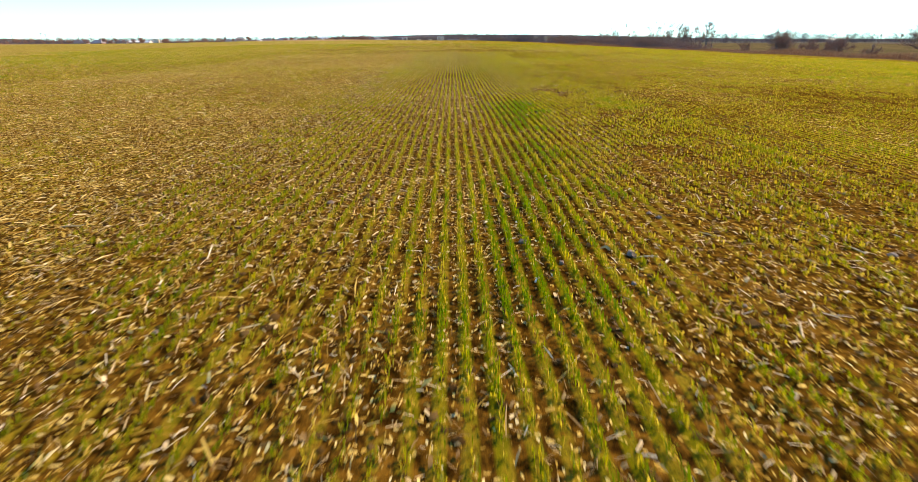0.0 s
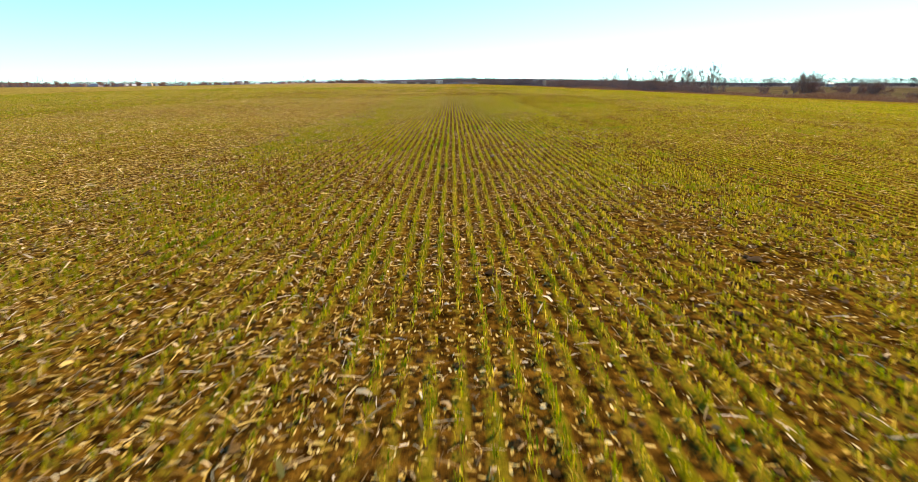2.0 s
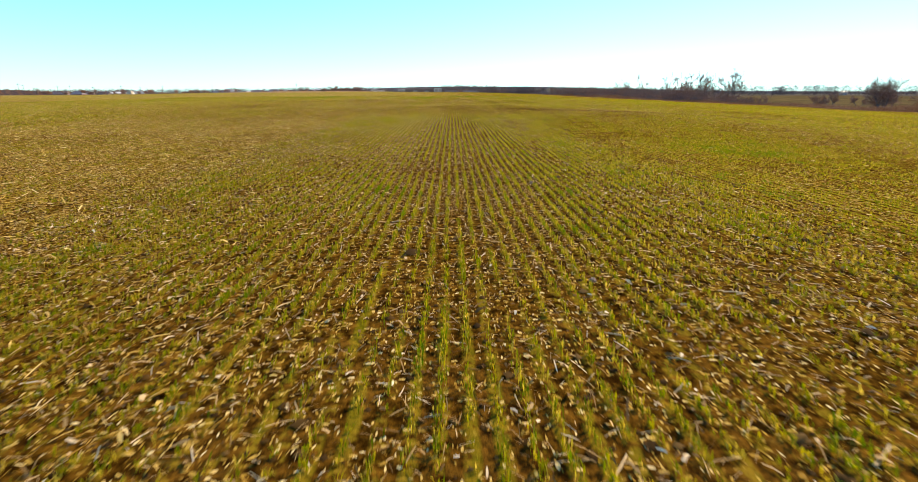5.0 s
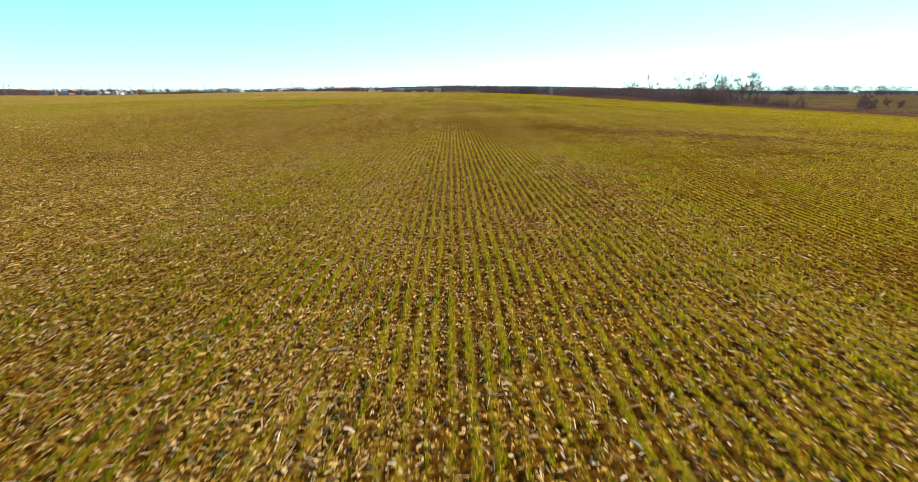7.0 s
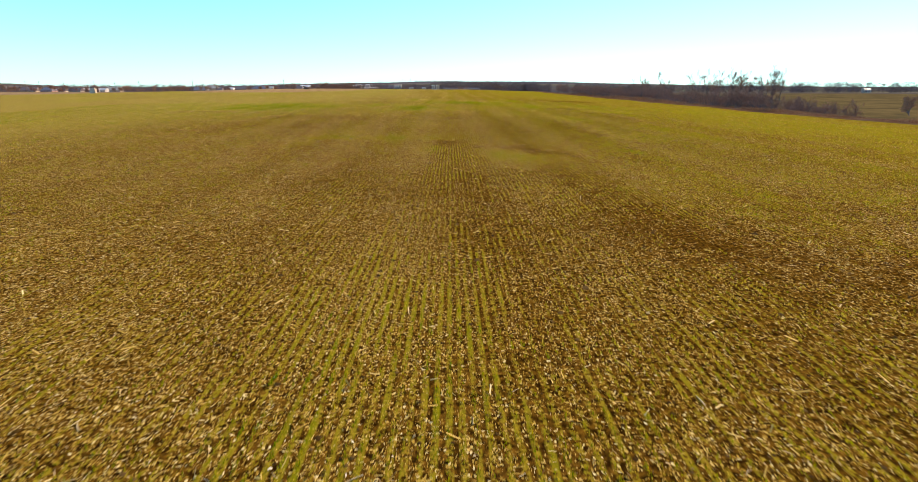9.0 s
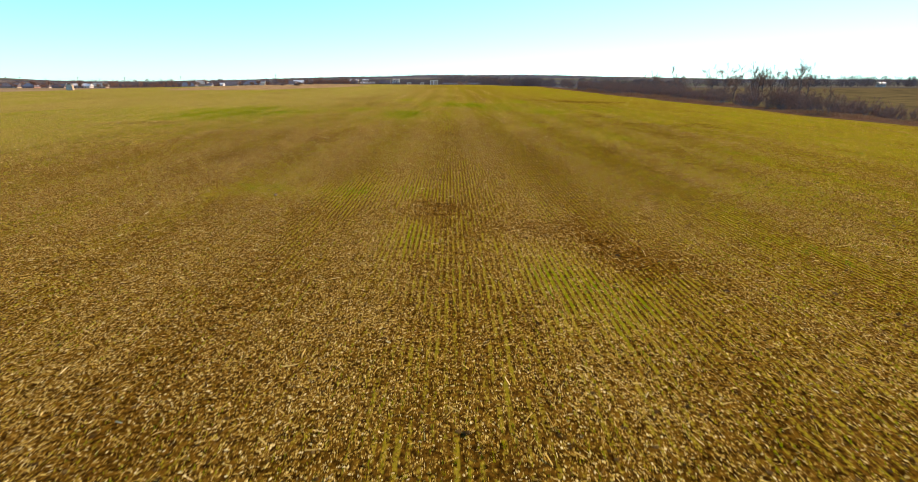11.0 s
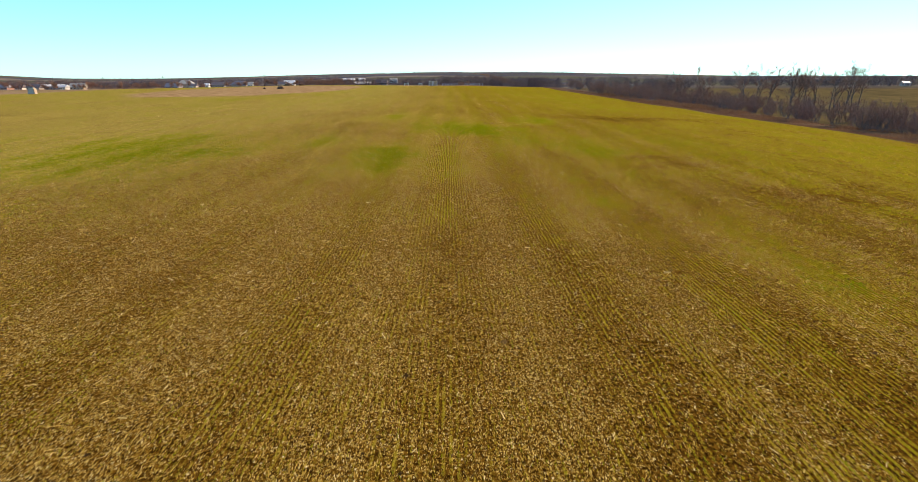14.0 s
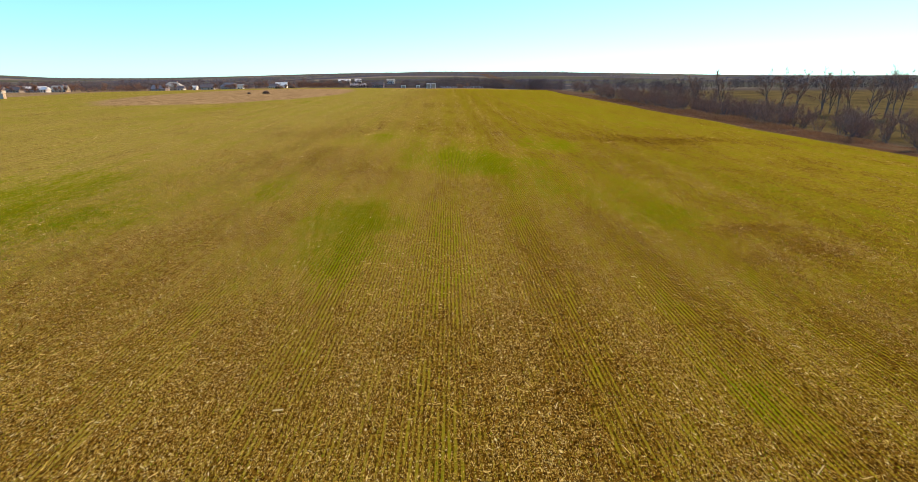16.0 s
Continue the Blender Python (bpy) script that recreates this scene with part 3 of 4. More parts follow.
clods("soil_clods", 24000, -6, 8.5, 1.5, 84, 0.022, 31, M_CLOD, "crumbly dark brown clods of tilled soil", "soil")
clods("soil_clods", 22000, -20, 24, 80, 160, 0.026, 32, M_CLOD, "crumbly dark brown clods of tilled soil", "soil")


# ---- trees
def tubes(p0, p1, r0, r1, sides):
    p0, p1 = np.asarray(p0, dtype=float), np.asarray(p1, dtype=float)
    r0, r1 = np.asarray(r0, dtype=float)[:, None], np.asarray(r1, dtype=float)[:, None]
    d = p1 - p0
    d /= np.maximum(np.linalg.norm(d, axis=1)[:, None], 1e-6)
    ref = np.where(np.abs(d[:, 2:3]) > 0.9, np.array([[1.0, 0, 0]]), np.array([[0, 0, 1.0]]))
    u = np.cross(d, ref)
    u /= np.linalg.norm(u, axis=1)[:, None]
    w = np.cross(d, u)
    a = np.arange(sides) * 2 * math.pi / sides
    ring = [u * math.cos(k) + w * math.sin(k) for k in a]
    v = np.stack([p0 + q * r0 for q in ring] + [p1 + q * r1 for q in ring], 1)
    n = len(p0)
    b = np.arange(n)[:, None] * 2 * sides
    f = np.concatenate([b + np.array([k, (k + 1) % sides, sides + (k + 1) % sides, sides + k]) for k in range(sides)])
    return v.reshape(-1, 3), f


def grow(r, out, p, d, length, radius, level, spec):
    """One branch and all that springs from it."""
    segs, kids, angle, shrink, rise, last = spec["segs"][level], spec["kids"][level], spec["angle"], spec["shrink"], spec["rise"], spec["last"]
    step = length / segs
    for k in range(segs):
        d = d + r.normal(0, 0.16 if level else 0.07, 3) + np.array([0, 0, rise])
        d = d / np.linalg.norm(d)
        q = p + d * step
        r1 = radius * (1 - 0.75 * (k + 1) / segs) + 0.006
        out["wood"].append((p, q, radius * (1 - 0.75 * k / segs) + 0.006, r1, level))
        if level < last and (k + 1) / segs > spec["clear"][level]:
            for _ in range(kids if k < segs - 1 else kids + 1):
                side = np.cross(d, r.normal(0, 1, 3))
                side /= np.linalg.norm(side)
                a = r.normal(angle, 0.16)
                grow(r, out, q, d * math.cos(a) + side * math.sin(a), length * shrink * r.uniform(0.7, 1.15) * (1 - 0.35 * k / segs), r1 * 0.72, level + 1, spec)
        p = q
    if level == last:
        out["ends"].append((p, d))


def tree_meshes(seed, spec):
    r = np.random.default_rng(seed)
    out = {"wood": [], "ends": []}
    for _ in range(spec["stems"]):
        d = np.array([r.normal(0, spec["lean"]), r.normal(0, spec["lean"]), 1.0])
        grow(r, out, np.array([r.normal(0, spec["foot"]), r.normal(0, spec["foot"]), -0.15]), d / np.linalg.norm(d), spec["length"] * r.uniform(0.8, 1.1), spec["radius"], 0, spec)
    wood = out["wood"]
    main = [w for w in wood if w[4] <= 1]
    thin = [w for w in wood if w[4] > 1]
    v, f = tubes([w[0] for w in main], [w[1] for w in main], [w[2] for w in main], [w[3] for w in main], spec["sides"])
    trunk = sheet("trunk", v, f, M_BARK)
    trunk.polygons.foreach_set("use_smooth", np.ones(len(f), dtype=bool))
    v, f = tubes([w[0] for w in thin], [w[1] for w in thin], [w[2] for w in thin], [w[3] for w in thin], 3)
    tris = np.concatenate([f[:, [0, 1, 2]], f[:, [0, 2, 3]]])
    # fine twigs
    fine_wood = [w for w in wood if w[4] >= 1]
    n = len(out["ends"]) * spec["twigs"]
    wa, wb, lv = np.array([w[0] for w in fine_wood]), np.array([w[1] for w in fine_wood]), np.array([w[4] for w in fine_wood])
    share = np.linalg.norm(wb - wa, axis=1) * np.where(lv == lv.max(), 1.0, 0.45)
    pick = r.choice(len(fine_wood), n, p=share / share.sum())
    e = wa[pick] + (wb - wa)[pick] * r.random(n)[:, None]
    dd = (wb - wa)[pick]
    dd /= np.linalg.norm(dd, axis=1)[:, None]
    dd = dd * 0.8 + r.normal(0, 0.5, (n, 3)) + np.array([0, 0, 0.25])
    dd /= np.linalg.norm(dd, axis=1)[:, None]
    s = np.cross(dd, r.normal(0, 1, (n, 3)))
    s /= np.linalg.norm(s, axis=1)[:, None]
    L = (spec["twig"] * r.uniform(0.5, 1.3, n))[:, None]
    tv = np.stack([e - s * spec["twig_w"], e + s * spec["twig_w"], e + dd * L], 1).reshape(-1, 3)
    tf = len(v) + np.arange(n)[:, None] * 3 + np.arange(3)
    crown = sheet("crown", np.concatenate([v, tv]), np.concatenate([tris, tf]), M_TWIG)
    crown.materials.append(M_TIP)
    mi = np.zeros(len(tris) + n, dtype=np.int32)
    mi[len(tris):] = (r.random(n) < spec["tips"]).astype(np.int32)
    crown.polygons.foreach_set("material_index", mi)
    return trunk, crown


def tree(name, meshes, x, y, turn, size, label, group, category="tree"):
    base = new(name)
    for nm, me in zip(("trunk", "crown"), meshes):
        new(nm, me).parent = base
    base.matrix_basis = Matrix.Translation((x, y, float(land(x, y)) - 0.05)) @ Matrix.Rotation(turn, 4, "Z")
    base.scale = (size, size, size)
    return tagged(base, label, category, group)


TALL = dict(stems=2, lean=0.07, foot=0.04, length=13.0, radius=0.21, segs=(8, 5, 4, 2), kids=(1, 2, 1, 0), angle=0.52, shrink=0.47, rise=0.05, last=3, clear=(0.30, 0.2, 0.1, 1), twigs=9, twig=0.9, twig_w=0.010, tips=0.25, sides=5)
SHRUB = dict(stems=6, lean=0.42, foot=0.4, length=4.6, radius=0.06, segs=(4, 3, 2), kids=(1, 1, 0), angle=0.6, shrink=0.52, rise=0.04, last=2, clear=(0.15, 0.1, 1), twigs=8, twig=0.95, twig_w=0.019, tips=0.02, sides=3)
ROUND = dict(stems=2, lean=0.28, foot=0.03, length=4.6, radius=0.20, segs=(4, 4, 3, 2), kids=(2, 2, 1, 0), angle=0.66, shrink=0.66, rise=0.03, last=3, clear=(0.3, 0.2, 0.1, 1), twigs=8, twig=0.9, twig_w=0.013, tips=0.08, sides=4)
tall = [tree_meshes(50 + k, dict(TALL, stems=1 + k % 3, angle=0.44 + 0.05 * (k % 4))) for k in range(7)]
shrub = [tree_meshes(70 + k, SHRUB) for k in range(6)]
round_ = [tree_meshes(90 + k, dict(ROUND, stems=1 + (k + 1) % 3)) for k in range(4)]
yard = [tree_meshes(110 + k, dict(ROUND, stems=1, twigs=5, twig_w=0.035, sides=3)) for k in range(4)]
rt = random.Random(5)
# cottonwoods along the creek: along the bank and further off
for x, y, size in ((117, 421, 0.78), (125, 417, 0.88), (128, 423, 0.7), (132, 405, 1.04), (135, 409, 0.8), (144, 388, 1.06), (148, 385, 1.08), (152, 390, 0.9), (146, 370, 1.0), (149, 376, 1.05), (149, 360, 1.06), (154, 362, 0.95), (150, 353, 1.1), (157, 356, 1.0), (152, 340, 1.08), (158, 346, 1.0), (160, 342, 1.12), (156, 334, 1.05), (162, 338, 1.1)):
    tree("cottonwood_tree", rt.choice(tall), x, y, rt.uniform(0, 6.3), size * 0.86, "tall bare cottonwood with pale budding tips by the creek", "cottonwoods along the creek")
for k in range(245):
    y = rt.uniform(208, 445)
    x = float(edge_at(y)) + 6 + rt.random() ** 1.3 * (22 + 34 * float(smooth(y, 215, 300)))
    tree("creek_shrub", rt.choice(shrub), x, y, rt.uniform(0, 6.3), rt.uniform(0.62, 1.08) * (1.0 - 0.2 * float(smooth(-y, -260, -215))), "dense leafless dark brown thicket shrub", "thicket along the creek", "shrub")
for k in range(50):
    y = rt.uniform(430, 610)
    x = float(edge_at(y)) + 22 + abs(rt.gauss(0, 26))
    tree("creek_shrub", rt.choice(shrub), x, y, rt.uniform(0, 6.3), rt.uniform(0.8, 1.3), "dense leafless dark brown thicket shrub", "thicket along the creek", "shrub")
for x, y, size in ((102, 189, 0.66), (100, 164.5, 1.08), (103, 167, 0.9), (107, 153, 1.15), (110, 156, 0.8), (108, 162, 0.75), (105, 136, 0.85), (110, 124, 1.45), (113, 121, 1.1), (106, 110, 1.0), (150, 250, 0.6), (160, 262, 0.7), (168, 258, 0.6), (176, 270, 0.7), (185, 262, 0.6)):
    tree("creek_tree", rt.choice(round_), x, y, rt.uniform(0, 6.3), size * 1.15, "spreading bare tree on the reedy creek bank", "single trees on the bank")


# ---- reeds on the bank
def reeds(name, n, seed):
    r = np.random.default_rng(seed)
    y = r.uniform(30, 470, n)
    x = edge_at(y) + 1.6 + r.gamma(2.2, 3.0, n)
    keep = value_noise(x, y, 6.0, 2) + r.random(n) * 0.5 > 0.74
    x, y = x[keep], y[keep]
    n = len(x)
    h = r.uniform(0.3, 1.1, n) * (0.25 + value_noise(x, y, 9.0, 3)) * (0.35 + 1.1 * value_noise(x, y, 45.0, 1)) * (0.55 + 0.6 * smooth(x - edge_at(y), 1, 6))
    c = np.stack([x, y, land(x, y) - 0.02], -1)
    yaw = r.uniform(0, 6.3, n)
    s = np.stack([np.cos(yaw), np.sin(yaw), np.zeros(n)], -1) * (0.010 + 0.018 * r.random(n))[:, None]
    tip = np.stack([r.normal(0, 0.34, n) * h, r.normal(0, 0.34, n) * h, h], -1)
    v = np.stack([c - s, c + s, c + tip], 1).reshape(-1, 3)
    return tagged(new(name, sheet(name, v, np.arange(n)[:, None] * 3 + np.arange(3), M_REED)), "reddish brown dry reeds and tall grass on the bank", "reeds", kind="stuff")


reeds("dry_reeds", 360000, 41)


# ---- distant woods
def woods(name, x, y, h, seed, label, twigs=90):
    r = np.random.default_rng(seed)
    n = len(x)
    base = np.repeat(np.stack([x, y, land(x, y)], -1), twigs, 0)
    hh = np.repeat(h, twigs)
    m = n * twigs
    a, rad = r.uniform(0, 6.3, m), np.sqrt(r.random(m)) * 0.5
    t = r.uniform(0.05, 0.95, m)
    c = base + np.stack([np.cos(a) * rad * hh * np.sin(np.pi * t ** 0.7), np.sin(a) * rad * hh * np.sin(np.pi * t ** 0.7), t * hh], -1)
    yaw = r.uniform(0, 6.3, m)
    s = np.stack([np.cos(yaw), np.sin(yaw), r.normal(0, 0.5, m)], -1) * (hh * 0.016)[:, None]
    tip = np.stack([(np.cos(a) * 0.09 + r.normal(0, 0.07, m)) * hh, (np.sin(a) * 0.09 + r.normal(0, 0.07, m)) * hh, r.uniform(-0.02, 0.17, m) * hh], -1)
    v = np.stack([c - s, c + s, c + tip], 1).reshape(-1, 3)
    # stems
    sb = np.stack([x, y, land(x, y) - 0.1], -1)
    w = np.array([1.0, 0, 0]) * (h * 0.02)[:, None]
    v2 = np.stack([sb - w, sb + w, sb + np.array([0, 0, 1.0]) * (h * 0.7)[:, None]], 1).reshape(-1, 3)
    v = np.concatenate([v, v2])
    # bands centred beyond 900 m get the twig colour with haze mixed in
    return tagged(new(name, sheet(name, v, np.arange(len(v) // 3)[:, None] * 3 + np.arange(3), M_FARWOOD if y.mean() < 900 else M_HAZY_WOODS)), label, "woods", kind="stuff")


rw = np.random.default_rng(77)


def belt(x0, y0, x1, y1, depth, n, h0, h1):
    t = rw.random(n)
    return x0 + (x1 - x0) * t + rw.normal(0, depth * 0.3, n), y0 + (y1 - y0) * t + rw.normal(0, depth, n), rw.uniform(h0, h1, n)


WOOD = "grey brown leafless woods in the distance"
for seed, args in enumerate(((-10, 640, 108, 655, 9, 210, 7, 10.5), (-130, 650, -12, 680, 12, 240, 4.5, 8), (-340, 655, -130, 670, 16, 240, 5, 8.5), (-640, 690, -340, 660, 20, 340, 5.5, 9), (-900, 850, -150, 780, 40, 420, 6, 10),
                             (120, 690, 330, 700, 16, 150, 6, 10), (330, 690, 760, 640, 20, 330, 8, 12.5), (430, 300, 560, 640, 16, 230, 8, 12), (160, 470, 190, 660, 10, 70, 5, 8))):
    x, y, h = belt(*args)
    woods("distant_woods", x, y, h, 300 + seed, WOOD, 105)
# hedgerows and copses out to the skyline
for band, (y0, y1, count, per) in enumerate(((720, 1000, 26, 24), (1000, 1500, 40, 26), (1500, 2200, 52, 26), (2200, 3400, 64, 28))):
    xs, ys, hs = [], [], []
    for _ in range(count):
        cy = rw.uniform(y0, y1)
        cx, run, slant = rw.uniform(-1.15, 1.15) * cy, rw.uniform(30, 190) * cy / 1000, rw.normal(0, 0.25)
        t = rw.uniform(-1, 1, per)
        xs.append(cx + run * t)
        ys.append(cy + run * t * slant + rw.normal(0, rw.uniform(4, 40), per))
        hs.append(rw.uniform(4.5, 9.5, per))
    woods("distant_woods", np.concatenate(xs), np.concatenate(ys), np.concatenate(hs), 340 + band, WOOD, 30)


# ---- buildings, poles and odd things at the far side of the field
M_WALL_TAN = plain("tan_siding", (0.50, 0.36, 0.22), 0.8, 0.12, 0.8)
M_WALL_WHITE = plain("white_siding", (0.85, 0.71, 0.52), 0.7, 0.08, 0.8)
M_WALL_PINK = plain("pinkish_brick", (0.45, 0.24, 0.17), 0.85, 0.15, 1.5)
M_WALL_GREY = plain("grey_siding", (0.40, 0.31, 0.22), 0.8, 0.12, 0.8)
M_ROOF_DARK = plain("dark_shingles", (0.17, 0.13, 0.11), 0.9, 0.2, 1.5)
M_ROOF_BLUE = plain("blue_grey_roof", (0.24, 0.20, 0.175), 0.7, 0.15, 1.0)
M_ROOF_WHITE = plain("white_metal_roof", (0.84, 0.74, 0.58), 0.45, 0.06, 0.5)
M_ROOF_TAN = plain("tan_roof", (0.42, 0.36, 0.26), 0.8, 0.12, 1.0)
M_FRAME = plain("white_trim", (0.8, 0.74, 0.63), 0.6, 0.05, 2.0)
M_DARK = plain("dark_metal", (0.06, 0.06, 0.065), 0.6, 0.2, 1.0)
M_POLE = plain("weathered_pole", (0.16, 0.12, 0.09), 0.9, 0.25, 2.0)
M_PIPE = plain("grey_pipe", (0.55, 0.55, 0.56), 0.5, 0.1, 2.0)
M_BRUSH = plain("rusty_brush", (0.12, 0.06, 0.03), 0.95, 0.35, 3.0)
glass_m = Nodes("window_glass", 0.08, 0.5)
glass_m.colour((0.03, 0.035, 0.04))
M_GLASS = glass_m.mat


def house(x, y, w, d, h, turn, wall, roof, label, rise=0.45, hip=False, windows=3, door=True, chimney=False):
    base = new("house")
    tagged(base, label, "house", "houses beyond the field")
    hw, hd = w / 2, d / 2
    walls = part("wall", box(bmesh.new(), -hw, -hd, -0.6, hw, hd, h), wall, base)
    bm = bmesh.new()
    o, ridge = 0.45, h + d * rise
    inset = hd if hip else 0.0
    e = h - 0.02
    low = [bm.verts.new(c) for c in ((-hw - o, -hd - o, e), (hw + o, -hd - o, e), (hw + o, hd + o, e), (-hw - o, hd + o, e))]
    lid = [bm.verts.new(c) for c in ((-hw - o, -hd - o, e + 0.18), (hw + o, -hd - o, e + 0.18), (hw + o, hd + o, e + 0.18), (-hw - o, hd + o, e + 0.18))]
    top = [bm.verts.new((-hw - o + inset, 0, ridge)), bm.verts.new((hw + o - inset, 0, ridge))]
    bm.faces.new(low[::-1])
    for k in range(4):
        bm.faces.new((low[k], low[(k + 1) % 4], lid[(k + 1) % 4], lid[k]))
    bm.faces.new((lid[0], lid[1], top[1], top[0]))
    bm.faces.new((lid[2], lid[3], top[0], top[1]))
    bm.faces.new((lid[1], lid[2], top[1]))
    bm.faces.new((lid[3], lid[0], top[0]))
    rf = part("roof", bm, roof, base)
    if chimney:
        part("chimney", box(bmesh.new(), hw * 0.4, 0.2, h, hw * 0.4 + 0.7, 0.9, ridge + 0.9, 0.04), M_WALL_PINK, rf)
    slots = windows + (1 if door else 0)
    for k in range(slots):
        cx = -hw + w * (k + 0.5) / slots
        if door and k == slots // 2:
            dr = part("door", box(bmesh.new(), cx - 0.5, -hd - 0.07, -0.1, cx + 0.5, -hd - 0.01, 2.05, 0.02), M_POLE, base)
            part("door_handle", box(bmesh.new(), cx + 0.34, -hd - 0.13, 0.98, cx + 0.4, -hd - 0.07, 1.08), M_PIPE, dr)
        else:
            wf = part("window", box(bmesh.new(), cx - 0.75, -hd - 0.06, 0.85, cx + 0.75, -hd - 0.01, 2.15, 0.02), M_FRAME, base)
            for s in (-1, 1):
                part("pane", box(bmesh.new(), cx + s * 0.35 - 0.29, -hd - 0.075, 0.95, cx + s * 0.35 + 0.29, -hd - 0.062, 2.05), M_GLASS, wf)
    base.matrix_basis = pose(x, y, float(land(x, y)) + 0.2, 0, 0, turn)
    return base


def far_x(col, y, eye=(2.06, 155.07), centre=769.0, scale=870.0):
    """Abscissa at depth y of a bearing given as a column of the plan."""
    return eye[0] + (col - centre) / (scale * 0.95) * (y - eye[1])


for col, y, w, d, h, turn, wall, roof, label, kw in (
        (22, 590, 17, 9, 3.0, 8, M_WALL_TAN, M_ROOF_DARK, "tan house with a dark shingle roof", {}),
        (54, 585, 16, 9, 3.0, -6, M_WALL_PINK, M_ROOF_BLUE, "pink brick house with a blue grey roof", dict(hip=True)),
        (80, 600, 10, 8, 2.8, 5, M_WALL_WHITE, M_ROOF_DARK, "small white house with a dark roof", {}),
        (104, 590, 14, 8, 3.0, 0, M_WALL_GREY, M_ROOF_DARK, "grey house with a dark shingle roof", {}),
        (130, 610, 30, 12, 4.2, 4, M_WALL_GREY, M_ROOF_WHITE, "long grey barn with a white metal roof", dict(rise=0.2, windows=6)),
        (150, 575, 7, 6, 3.0, -10, M_WALL_WHITE, M_ROOF_WHITE, "white shed with a white metal roof", dict(windows=1)),
        (173, 595, 15, 9, 3.6, 6, M_WALL_TAN, M_ROOF_TAN, "tan house with a pale tan roof", dict(chimney=True)),
        (325, 600, 16, 9, 3.0, -4, M_WALL_GREY, M_ROOF_BLUE, "grey house with a blue grey roof", {}),
        (346, 615, 18, 11, 5.2, 10, M_WALL_TAN, M_ROOF_TAN, "two-storey tan house with a pale roof", dict(hip=True, chimney=True)),
        (357, 590, 7, 6, 3.2, 0, M_WALL_WHITE, M_ROOF_DARK, "white garage with a dark roof", dict(windows=1)),
        (378, 585, 4.5, 4.5, 3.6, 0, M_WALL_WHITE, M_ROOF_WHITE, "small white shed with a white roof", dict(windows=1, door=False)),
        (398, 620, 14, 9, 3.4, 8, M_WALL_GREY, M_ROOF_DARK, "grey house with a dark shingle roof", {}),
        (432, 620, 19, 10, 3.6, -5, M_WALL_GREY, M_ROOF_BLUE, "long grey house with a blue grey roof", dict(hip=True)),
        (448, 590, 6, 5, 4.0, 0, M_WALL_WHITE, M_ROOF_TAN, "tall white shed with a tan roof", dict(windows=1)),
        (498, 600, 9, 7, 3.2, 0, M_WALL_WHITE, M_ROOF_DARK, "white house with a dark roof", {}),
        (511, 612, 12, 8, 4.0, 6, M_WALL_WHITE, M_ROOF_WHITE, "white farmhouse with a pale metal roof", dict(chimney=True)),
        (629, 640, 19, 9, 2.6, 0, M_WALL_TAN, M_ROOF_WHITE, "long low tan barn with a white roof", dict(rise=0.25, windows=5)),
        (658, 645, 15, 9, 2.8, 0, M_WALL_GREY, M_ROOF_DARK, "low grey stable with a dark roof", dict(windows=5)),
        (608, 800, 18, 12, 4.5, 0, M_WALL_TAN, M_ROOF_WHITE, "far barn with a white metal roof", dict(rise=0.25)),
        (629, 820, 10, 10, 5.0, 0, M_WALL_WHITE, M_ROOF_WHITE, "far white shed with a metal roof", dict(rise=0.25)),
        (679, 810, 12, 9, 4.5, 0, M_WALL_WHITE, M_ROOF_TAN, "far white house with a tan roof", dict(rise=0.3)),
        (1512, 660, 9, 7, 4, 0, M_WALL_WHITE, M_ROOF_WHITE, "small white shed beyond the meadow", dict(rise=0.25, windows=1))):
    house(far_x(col, y + 22), y + 22, w * 0.78, d * 0.78, h * 0.78, turn, wall, roof, label, **kw)


def pole(x, y, h, lean, turn):
    base = new("utility_pole")
    tagged(base, "tall weathered wooden utility pole with a crossarm", "utility pole", "poles along the far lane")
    part("post", rod(bmesh.new(), (0, 0, -0.5), (0, 0, h), 0.19, 0.13, 10), M_POLE, base)
    arm = part("crossarm", box(bmesh.new(), -1.3, -0.08, h - 1.0, 1.3, 0.08, h - 0.84, 0.02), M_POLE, base)
    for k in (-1.15, -0.45, 0.45, 1.15):
        part("insulator", rod(bmesh.new(), (k, 0, h - 0.84), (k, 0, h - 0.62), 0.06, 0.04, 6), M_PIPE, arm)
    base.matrix_basis = pose(x, y, float(land(x, y)), 0, lean, turn)


for x, y, h, lean in ((-512, 600, 11, 1.0), (-478, 602, 11, 3), (-446, 601, 13, 4), (-442, 604, 12, -2), (-405, 600, 11, 2), (-392, 600, 11, 1), (-370, 602, 10, 0), (-340, 600, 11, 2), (-320, 600, 10, 0), (-247, 602, 11, 1), (-160, 604, 11, 0), (-298, 601, 11, 2)):
    pole(x, y, h, lean, 15)


